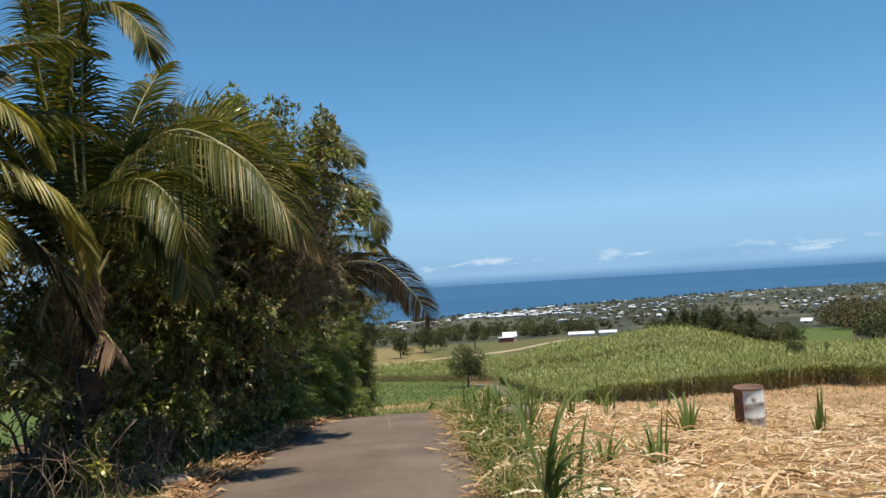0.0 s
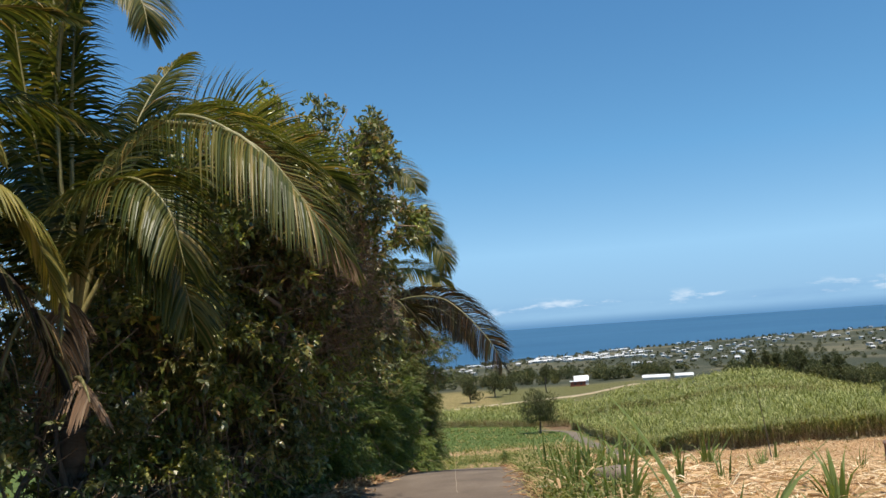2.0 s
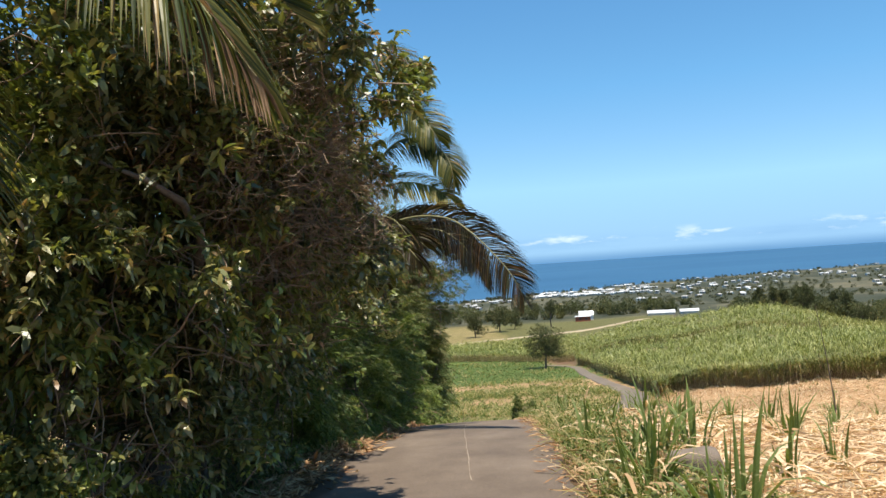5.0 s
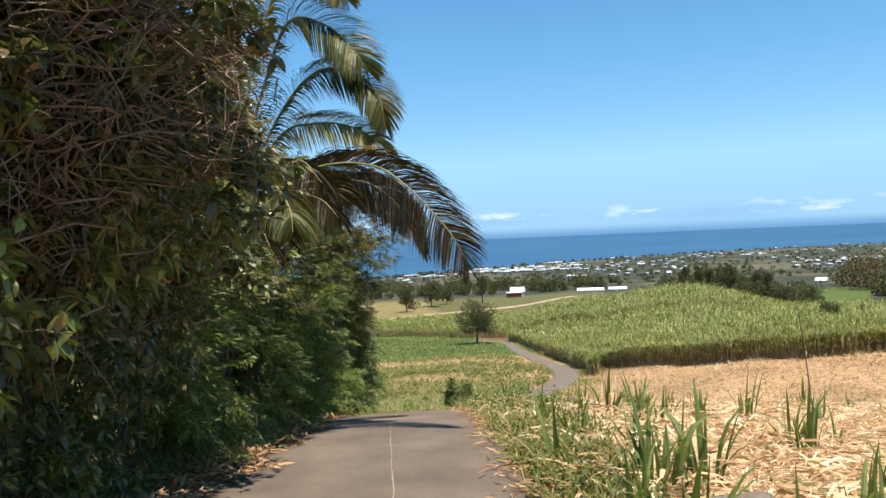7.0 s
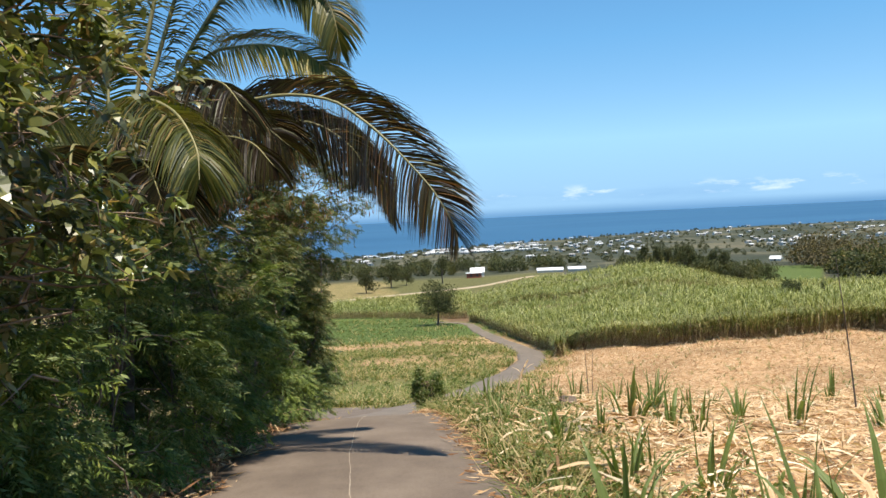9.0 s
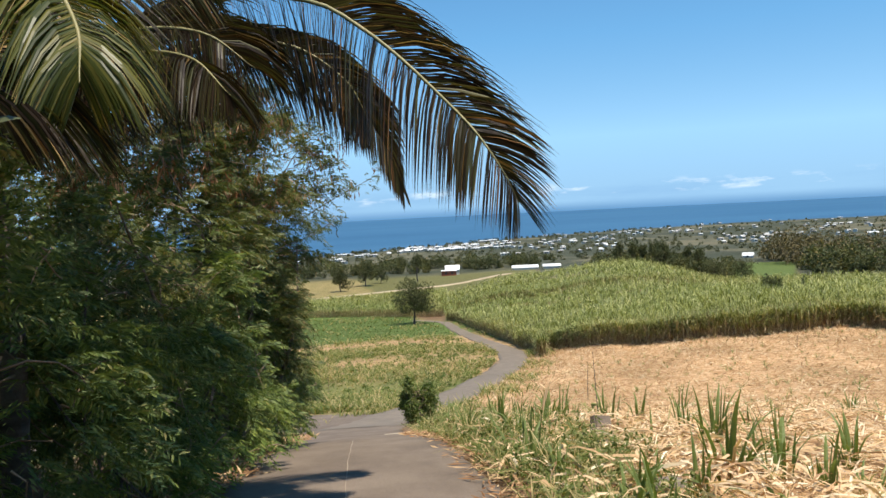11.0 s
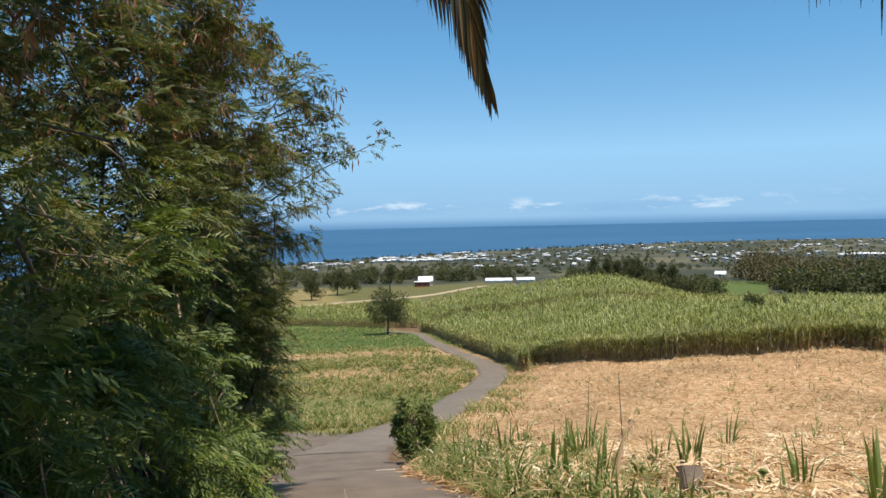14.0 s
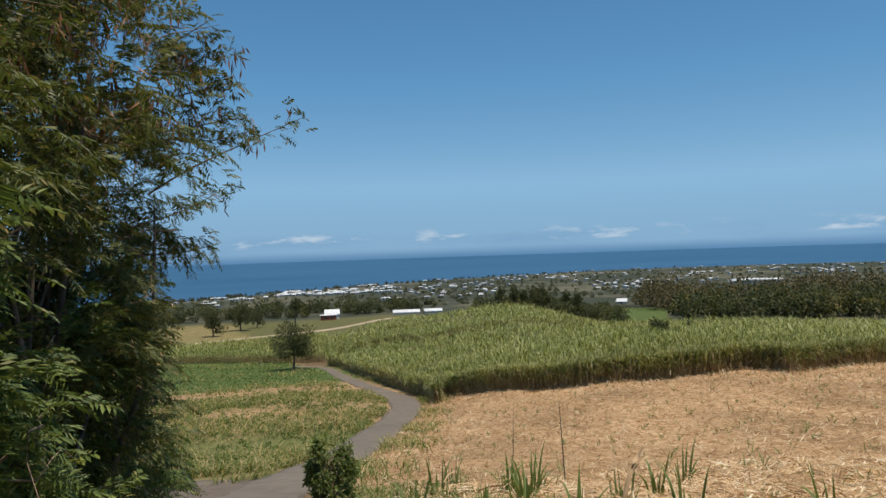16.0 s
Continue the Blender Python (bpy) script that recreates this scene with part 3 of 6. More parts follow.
def sprays(p, out, length, per=7):
    """Flat side branchlets at p, each with leaves set to both sides: the leaves' places and ways."""
    n = len(p)
    d = unit(out + rng.normal(size=(n, 3)) * 0.4 + np.array([0, 0, 0.15]))
    side = unit(np.cross(d, np.array([0, 0, 1.0]) + rng.normal(size=(n, 3)) * 0.45))
    reach = length * rng.uniform(1.6, 3.0, n)[:, None]
    at, ways = [], []
    for k in range(per):
        u = (k + 0.5) / per
        at.append(p + d * reach * u - np.array([0, 0, 0.3]) * reach * u * u)
        ways.append(unit(d * (0.5 + 0.5 * u) + side * (1 if k % 2 else -1) * (1.0 - 0.5 * u) - np.array([0, 0, 0.25]) * u))
    return np.concatenate(at), np.concatenate(ways)


def feather_leaves(p, out, length, pairs=5):
    """Twice-feathered leaves: a drooping stalk with pairs of narrow, toothed side leaflets."""
    n = len(p)
    way = unit(out + rng.normal(size=(n, 3)) * 0.2 - np.array([0, 0, 0.15]))
    side = unit(np.cross(way, np.array([0, 0, 1.0]) + rng.normal(size=(n, 3)) * 0.3))
    up = np.cross(side, way)
    size = length * rng.uniform(0.7, 1.3, n)
    bases, ways, sides, lens, wids = [], [], [], [], []
    for k in range(pairs):
        u = (k + 0.6) / pairs
        at = p + way * (size * u)[:, None] - np.array([0, 0, 1.0]) * (0.25 * size * u * u)[:, None]
        for s in (-1, 1):
            w = unit(side * s * 0.9 + way * 0.45 - np.array([0, 0, 0.28]) + rng.normal(size=(n, 3)) * 0.1)
            ln = size * (0.6 - 0.25 * abs(u - 0.45))
            bases.append(at)
            ways.append(w)
            sides.append(unit(np.cross(w, up) * 0.5 + way * 0.8))
            lens.append(ln)
            wids.append(ln * 0.32)
    v, f = rhombs(np.concatenate(bases), np.concatenate(ways), np.concatenate(sides), np.concatenate(lens), np.concatenate(wids), 0.1, 0.5, 0.1)
    return v, f


def limb(a, b, r0, r1, bend=0.2, steps=6, sides=7):
    a, b = np.array(a, float), np.array(b, float)
    u = np.linspace(0, 1, steps)[:, None]
    sway = np.sin(u * np.pi) * rng.normal(size=3) * bend * np.linalg.norm(b - a) * 0.4 + np.sin(u * np.pi * 2.3) * rng.normal(size=3) * bend * 0.12
    pts = a + (b - a) * u + sway
    return tube(pts, r0 + (r1 - r0) * u[:, 0], sides)


def twig_lines(targets, starts, r=0.004, bend=0.35):
    """Thin bare twigs from inner points to outer ones."""
    return join([limb(s, t, r * 2.2, r * 0.7, bend, 5, 4) for s, t in zip(starts, targets)])


def broadleaf(name, label, foot, blobs, tufts, length=0.17, width=0.05, per=9, trunk_r=0.16, mat=None, limbs=14, twig_n=60, category="tree", hang=0.5, inner=0):
    """A leafy tree or shrub: trunk and limbs, twigs, and a crown of tufted leaves."""
    base = new(name)
    foot = np.array([foot[0], foot[1], float(ground_z(foot[0], foot[1])) - 0.05])
    base.location = foot
    hub = np.array(blobs[0][0], float)
    fork = foot + (hub - foot) * 0.42
    wood = [limb(foot, fork, trunk_r, trunk_r * 0.75, 0.15, 7, 10)]
    weights = np.array([b[1][0] * b[1][1] + b[1][1] * b[1][2] for b in blobs])
    for k in range(limbs):
        c, r = blobs[k % len(blobs)]
        tip = np.array(c) + rand_dirs(1, 0.3)[0] * np.array(r) * 0.72
        wood.append(limb(fork + rng.normal(size=3) * 0.06, tip, trunk_r * 0.5, 0.012, 0.25, 8, 6))
    v, f = join(wood)
    link_mesh("trunk", raw_mesh("trunk", v - foot, f, M_BARK, True), base)
    ps, outs = [], []
    for (c, r), w in zip(blobs, weights / weights.sum()):
        p, o = blob_points(int(tufts * w), c, r, 0.55, int(10 + 14 * r[0] * r[2]))
        p, o = keep_above(p, o)
        ps.append(p)
        outs.append(o)
    p, o = np.concatenate(ps), np.concatenate(outs)
    if inner or category == "shrub":
        # leafy sprays that stand out between dark hollows
        h = np.sin(5.1 * p[:, 0] + 2.3 * p[:, 2] + 1.1 * np.sin(3 * p[:, 1])) * np.sin(4.7 * p[:, 1] - 3.1 * p[:, 2]) + 0.6 * np.sin(6.3 * p[:, 2] + 4 * p[:, 0] - 2 * p[:, 1])
        h = np.where(p[:, 2] > 1.0, np.maximum(h, 0), h)
        k = h + 0.25 * rng.normal(size=len(p)) > -0.2
        p, o, h = p[k], o[k], h[k]
        p = p + o * (0.2 * np.clip(h, -0.2, 1.2))[:, None]
    v, f = tuft_leaves(p, o, per, length, width, hang)
    link_mesh("crown", raw_mesh("crown", v - foot, f, mat or M_MANGO), base)
    if inner:
        qs = [blob_points(int(inner * w), c, np.array(r) * 0.78, 0.1) for (c, r), w in zip(blobs, weights / weights.sum())]
        q, qo = keep_above(np.concatenate([k[0] for k in qs]), np.concatenate([k[1] for k in qs]))
        v, f = tuft_leaves(q, qo, 7, 0.13, 0.046, hang)
        link_mesh("inner_crown", raw_mesh("inner_crown", v - foot, f, mat or M_MANGO), base)
    if twig_n:
        i = rng.choice(len(p), twig_n)
        v, f = twig_lines(p[i] + o[i] * 0.1, p[i] - o[i] * 0.6 + rng.normal(size=(twig_n, 3)) * 0.25)
        tagged(link_mesh("twig_tangle", raw_mesh("twig_tangle", v - foot, f, M_TWIG, True), base), kind="stuff")
    return tagged(base, label, category)


def feathertree(name, label, foot, blobs, leaves, length=0.2, trunk_r=0.08, limbs=16, pods=0, twig_n=60, tips=(), category="tree", mat=None):
    """A fine-leaved tree: several thin stems, twigs, feathered leaves, hanging pods."""
    base = new(name)
    foot = np.array([foot[0], foot[1], float(ground_z(foot[0], foot[1])) - 0.05])
    base.location = foot
    wood = []
    for k in range(limbs):
        c, r = blobs[k % len(blobs)]
        tip = np.array(c) + rand_dirs(1, 0.5)[0] * np.array(r) * 0.75
        start = foot + np.array([rng.normal() * 0.25, rng.normal() * 0.5, 0])
        start[2] = float(ground_z(start[0], start[1])) - 0.05
        wood.append(limb(start, np.minimum(tip, [c[0] + 0.3 * r[0], 99, 99]), trunk_r * rng.uniform(0.5, 1), 0.01, 0.09, 9, 7))
    ps, outs = [], []
    weights = np.array([b[1][0] * b[1][1] + b[1][1] * b[1][2] for b in blobs])
    for (c, r), w in zip(blobs, weights / weights.sum()):
        p, o = blob_points(int(leaves * w / 7), c, r, 0.4, int(14 + 18 * r[0] * r[2]))
        p, o = sprays(p, o, length)
        p, o = keep_above(p, o)
        ps.append(p)
        outs.append(o)
    for a, b, n in tips:
        a, b = np.array(a), np.array(b)
        wood.append(limb(a, b, 0.014, 0.004, 0.1, 10, 5))
        u = 1 - 0.45 * rng.random(n)[:, None] ** 1.6
        ps.append(a + (b - a) * u + rng.normal(size=(n, 3)) * 0.09)
        outs.append(unit(rng.normal(size=(n, 3)) + unit(b - a) * 0.6))
    v, f = join(wood)
    link_mesh("trunk", raw_mesh("trunk", v - foot, f, M_BARK, True), base)
    p, o = np.concatenate(ps), np.concatenate(outs)
    v, f = feather_leaves(p, o, length)
    link_mesh("crown", raw_mesh("crown", v - foot, f, mat or M_FINE), base)
    if twig_n:
        i = rng.choice(len(p), twig_n)
        v, f = twig_lines(p[i] + o[i] * 0.05, p[i] - o[i] * 0.5 + rng.normal(size=(twig_n, 3)) * 0.2)
        tagged(link_mesh("twig_tangle", raw_mesh("twig_tangle", v - foot, f, M_TWIG, True), base), kind="stuff")
    if pods:
        q = p[p[:, 2] > np.quantile(p[:, 2], 0.66)]
        q = np.repeat(q[rng.choice(len(q), pods)], 5, 0)
        n = len(q)
        way = unit(rng.normal(size=(n, 3)) * 0.35 + np.array([0, 0, -1.0]))
        v, f = rhombs(q + rng.normal(size=(n, 3)) * 0.05, way, unit(np.cross(way, rng.normal(size=(n, 3)))), rng.uniform(0.12, 0.22, n), np.full(n, 0.024), 0.1, 0.5)
        tagged(link_mesh("seed_pod", raw_mesh("seed_pod", v - foot, f, M_POD), base, "brown hanging seed pods"), kind="stuff")
    return tagged(base, label, category)


def bezier(points, n):
    """Points along a smooth curve through the given ones (Catmull-Rom)."""
    p = np.asarray(points, float)
    p = np.r_[[2 * p[0] - p[1]], p, [2 * p[-1] - p[-2]]]
    out = []
    m = len(p) - 3
    for s in np.linspace(0, m - 1e-6, n):
        i, u = int(s), s - int(s)
        a, b, c, d = p[i:i + 4]
        out.append(0.5 * (2 * b + (c - a) * u + (2 * a - 5 * b + 4 * c - d) * u * u + (3 * b - a - 3 * c + d) * u ** 3))
    return np.array(out)


def frond(points, origin, parent, mat, leaflet=0.7, count=75, hang=0.6, gaps=0.06, vee=0.35, width=0.04, label="", roll=0.0, stiff=1.0):
    """A palm leaf: a tapered stem along points and leaflets on both sides of it."""
    line = bezier(points, 34)
    tan = unit(np.gradient(line, axis=0))
    stem_v, stem_f = tube(line, np.linspace(0.032, 0.005, len(line)), 6)
    u = np.linspace(0.16, 1.0, count)
    at = np.stack([np.interp(u * 33, np.arange(34), line[:, k]) for k in range(3)], -1)
    tn = unit(np.stack([np.interp(u * 33, np.arange(34), tan[:, k]) for k in range(3)], -1))
    side = unit(np.cross(tn, np.array([0, 0, 1.0]) + 1e-3))
    up = np.cross(side, tn)
    side, up = side * math.cos(roll) + up * math.sin(roll), up * math.cos(roll) - side * math.sin(roll)
    vs, fs, o = [], [], 0
    for s in (-1, 1):
        keep = rng.random(count) > gaps
        n = int(keep.sum())
        uu = u[keep]
        ln = leaflet * (0.25 + 0.75 * np.sin(np.pi * np.clip(uu * 0.86 + 0.06, 0, 1)) ** 0.7) * (1 - 0.42 * uu ** 4) * rng.uniform(0.86, 1.08, n)
        fwd = 0.35 + 0.75 * uu ** 2 + 3.0 * np.clip((uu - 0.8) / 0.2, 0, 1) ** 2
        w = unit(side[keep] * s + tn[keep] * fwd[:, None] + up[keep] * vee + rng.normal(size=(n, 3)) * 0.07)
        outw = unit(side[keep] * s * 0.5 + tn[keep] * 0.5)
        v, f = blades(at[keep], w, outw, ln, width * rng.uniform(0.8, 1.15, n), hang * (stiff if s < 0 else 1.0) * (1.6 - 1.15 * uu) * rng.uniform(0.75, 1.3, n), 4, 0.25)
        vs.append(v)
        fs.append(f + o)
        o += len(v)
    v, f = np.concatenate(vs), np.concatenate(fs)
    leafy = link_mesh("frond", raw_mesh("frond", v - origin, f, mat), parent, label)
    link_mesh("stem", raw_mesh("stem", stem_v - origin, stem_f, M_RACHIS, True), leafy)
    return leafy


def free_frond(crown, az, el, length, sag):
    """The line of a leaf that rises from the crown and sags under its weight."""
    d = np.array([math.cos(el) * math.sin(az), math.cos(el) * math.cos(az), math.sin(el)])
    p, pts = np.array(crown, float), [np.array(crown, float)]
    for k in range(6):
        p = p + d * length / 6
        pts.append(p)
        d = unit(d - np.array([0, 0, sag * (0.12 + 0.07 * k)]))
    return pts


def palm(label, crown, foot, named, free):
    base = new("coconut_palm")
    foot = np.array([foot[0], foot[1], float(ground_z(foot[0], foot[1])) - 0.05])
    base.location = foot
    line = bezier([foot, foot + (np.array(crown) - foot) * 0.5 + [0.06, -0.05, 0], crown], 26)
    rad = np.interp(np.linspace(0, 1, 26), [0, 0.15, 0.9, 1], [0.2, 0.15, 0.13, 0.08]) * (1 + 0.05 * (np.arange(26) % 2))
    v, f = tube(line, rad, 14)
    link_mesh("trunk", raw_mesh("trunk", v - foot, f, M_PALMBARK, True), base)
    for pts, mat, kw in named:
        frond(pts, foot, base, mat, **kw)
    for az, el, length, sag, mat in free:
        frond(free_frond(crown, radians(az), radians(el), length, sag), foot, base, mat, 0.95, 130, 1.5)
    return tagged(base, label, "palm tree", "palms by the road")


# ---- trees along the road ----
CA = (-3.55, 10.6, 0.45)
palm("young coconut palm with arching green and yellowing fronds", CA, (-3.9, 11.1), [
    ([CA, (-3.08, 10.2, 1.7), (-2.26, 9.8, 2.26), (-1.49, 9.55, 1.9), (-1.05, 9.5, 1.36), (-0.72, 9.6, 0.85)], M_FROND, dict(leaflet=1.0, count=190, hang=1.3, roll=-0.5, width=0.032)),
    ([CA, (-3.72, 10.7, 2.4), (-3.61, 10.7, 3.75), (-3.17, 10.6, 4.05), (-2.78, 10.5, 3.75), (-2.64, 10.4, 3.3)], M_FROND, dict(leaflet=0.8, count=170, hang=1.1, roll=-0.3)),
    ([CA, (-3.18, 11.0, 2.0), (-2.69, 11.5, 2.65), (-2.07, 11.7, 2.75), (-1.4, 11.8, 2.3), (-0.9, 11.9, 1.8)], M_FROND, dict(leaflet=0.85, count=120, hang=0.2, vee=0.9)),
    ([CA, (-3.94, 10.6, 2.5), (-4.13, 10.6, 3.86), (-4.22, 10.6, 5.12)], M_FROND, dict(leaflet=0.85, count=180, hang=1.3)),
    ([CA, (-3.65, 10.9, 2.9), (-3.5, 11.0, 4.4), (-3.22, 11.0, 5.3)], M_FROND, dict(leaflet=0.85, count=180, hang=1.3)),
    ([CA, (-4.08, 11.2, 2.7), (-4.11, 11.5, 4.3), (-4.37, 11.6, 5.4)], M_FROND, dict(leaflet=0.9, count=180, hang=1.3)),
    ([CA, (-3.17, 10.2, 1.2), (-2.67, 10.0, 1.27), (-2.29, 9.9, 0.87), (-2.11, 9.8, 0.3)], M_FROND, dict(leaflet=0.9, count=150, hang=1.2, roll=-0.3)),
    ([CA, (-3.15, 10.0, 1.5), (-2.59, 9.6, 1.68), (-2.2, 9.4, 1.37), (-2.03, 9.3, 0.85)], M_FROND, dict(leaflet=0.85, count=150, hang=1.2, roll=-0.3)),
    ([(-3.5, 10.3, -0.2), (-3.15, 9.75, -0.02), (-2.97, 9.5, -0.1), (-2.9, 9.42, -0.22)], M_FRONDDEAD, dict(leaflet=0.5, count=44, hang=9.0, vee=-0.6, gaps=0.3, width=0.026, label="dead dry hanging frond")),
    ([(-2.3, 9.78, 2.2), (-1.75, 9.62, 2.06), (-1.45, 9.52, 1.84), (-1.02, 9.46, 1.3), (-0.68, 9.54, 0.8)], M_FRONDDEAD, dict(leaflet=0.75, count=130, hang=3.0, vee=0.0, gaps=0.3, width=0.022, roll=-0.5, label="dried brown leaflets at a frond's tip")),
    ([CA, (-3.45, 10.2, 0.7), (-3.38, 9.95, 0.35), (-3.36, 9.85, -0.2)], M_FRONDDEAD, dict(leaflet=0.6, count=50, hang=6.0, vee=-0.4, gaps=0.3, width=0.024, label="dead brown frond hanging by the trunk")),
    ([CA, (-3.75, 10.15, 0.6), (-3.85, 9.9, 0.2), (-3.88, 9.8, -0.3)], M_FRONDDEAD, dict(leaflet=0.6, count=50, hang=6.0, vee=-0.4, gaps=0.3, width=0.024, label="dead brown frond hanging by the trunk")),
], [(200, 62, 3.4, 1.0, M_FROND), (290, 55, 3.4, 0.9, M_FROND), (330, 65, 3.6, 0.7, M_FROND), (20, 70, 3.8, 0.6, M_FROND), (255, 45, 3.0, 1.2, M_FRONDOLD), (60, 62, 3.0, 1.0, M_FROND), (240, 60, 3.2, 1.1, M_FROND)])
CC = (-5.5, 9.0, 0.9)
palm("crowded coconut palm with brown and yellow fronds", CC, (-5.6, 9.2), [
    ([CC, (-4.95, 8.9, 2.2), (-4.37, 8.8, 2.63), (-3.86, 8.7, 2.5), (-3.5, 8.7, 2.2), (-3.3, 8.8, 1.85)], M_FRONDYELLOW, dict(leaflet=0.7, count=120, hang=1.4)),
    ([CC, (-4.9, 8.9, 1.5), (-4.4, 8.8, 1.8), (-3.88, 8.7, 1.85), (-3.41, 8.8, 1.6), (-3.14, 9.0, 1.2), (-3.05, 9.2, 0.7)], M_FRONDYELLOW, dict(leaflet=0.75, count=130, hang=1.8)),
    ([CC, (-4.87, 9.2, 2.48), (-4.21, 9.2, 3.02), (-3.47, 9.3, 3.19), (-2.95, 9.4, 3.1)], M_FROND, dict(leaflet=0.6, count=110, hang=1.0)),
    ([CC, (-4.9, 8.4, 1.3), (-4.3, 8.0, 1.3), (-3.9, 7.8, 0.9), (-3.75, 7.7, 0.35)], M_FRONDOLD, dict(leaflet=0.8, count=110, hang=1.8)),
    ([CC, (-4.9, 9.1, 1.3), (-4.3, 9.2, 1.45), (-3.7, 9.4, 1.0), (-3.35, 9.6, 0.4), (-3.25, 9.7, -0.1)], M_FRONDOLD, dict(leaflet=0.8, count=130, hang=2.0)),
], [(k * 29 + 10, 30 + 13 * (k % 4), 2.7 + 0.3 * (k % 3), 1.1, (M_FRONDOLD, M_FRONDYELLOW, M_FROND)[k % 3]) for k in range(13)])

CB = (-2.65, 23.1, -0.35)
palm("coconut palm with brown-edged fronds hanging over the road", CB, (-2.8, 23.3), [
    ([CB, (-2.44, 23.0, 0.2), (-1.96, 22.8, 0.62), (-1.46, 22.6, 0.8), (-0.94, 22.4, 0.95), (-0.4, 22.2, 1.0), (0.11, 22.0, 0.89), (0.43, 21.8, 0.65), (0.69, 21.6, 0.38), (0.93, 21.4, 0.08), (1.12, 21.2, -0.19), (1.26, 21.0, -0.48), (1.33, 20.88, -0.7)], M_FRONDOLD, dict(leaflet=1.0, count=430, hang=2.4, vee=0.0, width=0.031, roll=-0.85, gaps=0.14, stiff=0.4)),
    ([CB, (-1.9, 23.2, 0.55), (-0.9, 23.35, 0.98), (0.0, 23.5, 0.82), (0.6, 23.6, 0.3), (0.87, 23.7, -0.42)], M_FRONDOLD, dict(leaflet=0.95, count=330, hang=2.4, vee=0.0, width=0.03, roll=-0.85, gaps=0.14, stiff=0.6)),
    ([CB, (-1.65, 23.4, 1.49), (-0.97, 23.2, 1.78), (-0.22, 23.0, 1.64), (0.34, 22.8, 1.17)], M_FRONDYELLOW, dict(leaflet=0.75, count=220, hang=1.2, width=0.036, roll=-0.8)),
    ([CB, (-1.63, 23.4, 1.82), (-0.93, 23.3, 2.64), (-0.27, 23.1, 2.63), (0.14, 22.9, 2.2), (0.26, 22.8, 1.6)], M_FROND, dict(leaflet=0.9, count=260, hang=1.5, width=0.036, roll=-0.8)),
    ([CB, (-1.82, 23.4, 2.37), (-1.31, 23.3, 3.53), (-0.66, 23.1, 3.4), (-0.25, 22.9, 2.96), (-0.0, 22.8, 2.56)], M_FROND, dict(leaflet=0.95, count=260, hang=1.5, width=0.036, roll=-0.8, stiff=0.4)),
    ([CB, (-1.76, 23.4, 3.46), (-1.15, 23.3, 4.39), (-0.61, 23.1, 4.2), (-0.29, 22.9, 3.76)], M_FROND, dict(leaflet=0.9, count=240, hang=1.4, width=0.036, roll=-0.8)),
    ([CB, (-2.2, 21.9, 0.6), (-1.75, 20.9, 0.78), (-1.3, 20.2, 0.58), (-1.05, 19.8, 0.22), (-1.0, 19.6, -0.08)], M_FROND, dict(leaflet=0.9, count=210, hang=2.2, width=0.032)),
    ([CB, (-2.3, 21.6, 0.2), (-1.8, 20.6, 0.2), (-1.45, 19.8, 0.05), (-1.25, 19.3, -0.25)], M_FRONDOLD, dict(leaflet=1.05, count=230, hang=2.4, vee=0.0, width=0.032)),
    ([CB, (-2.5, 21.8, 0.3), (-2.3, 20.7, 0.35), (-2.1, 19.9, 0.15), (-1.95, 19.4, -0.2)], M_FRONDOLD, dict(leaflet=1.0, count=230, hang=2.4, vee=0.0, width=0.032)),
    ([CB, (-2.75, 21.9, 0.6), (-2.85, 20.8, 0.8), (-2.8, 19.8, 0.6), (-2.7, 19.0, 0.15)], M_FROND, dict(leaflet=1.0, count=230, hang=2.4, vee=0.0, width=0.032)),
    ([CB, (-1.9, 23.1, 0.35), (-1.0, 22.9, 0.72), (-0.2, 22.7, 0.74), (0.3, 22.55, 0.42), (0.5, 22.5, 0.05)], M_FRONDOLD, dict(leaflet=0.95, count=330, hang=3.2, vee=0.0, width=0.031, roll=-0.9, gaps=0.1, stiff=0.8)),
    ([CB, (-2.0, 22.6, 0.45), (-1.35, 22.2, 0.72), (-0.75, 21.9, 0.66), (-0.35, 21.7, 0.35)], M_FRONDOLD, dict(leaflet=1.1, count=300, hang=3.2, vee=0.0, width=0.031, roll=-0.9, gaps=0.1, stiff=0.8)),
    ([CB, (-1.95, 22.5, 0.2), (-1.3, 22.0, 0.5), (-0.8, 21.6, 0.42), (-0.5, 21.3, 0.1)], M_FRONDOLD, dict(leaflet=0.9, count=240, hang=2.4, vee=0.0, width=0.03)),
    ([CB, (-2.1, 22.2, 0.5), (-1.5, 21.3, 0.95), (-0.95, 20.6, 0.9), (-0.65, 20.2, 0.55)], M_FRONDOLD, dict(leaflet=0.95, count=240, hang=2.4, vee=0.0, width=0.03)),
], [(225, 60, 3.4, 0.9, M_FROND), (300, 66, 3.6, 0.7, M_FROND), (350, 74, 3.8, 0.5, M_FROND)])

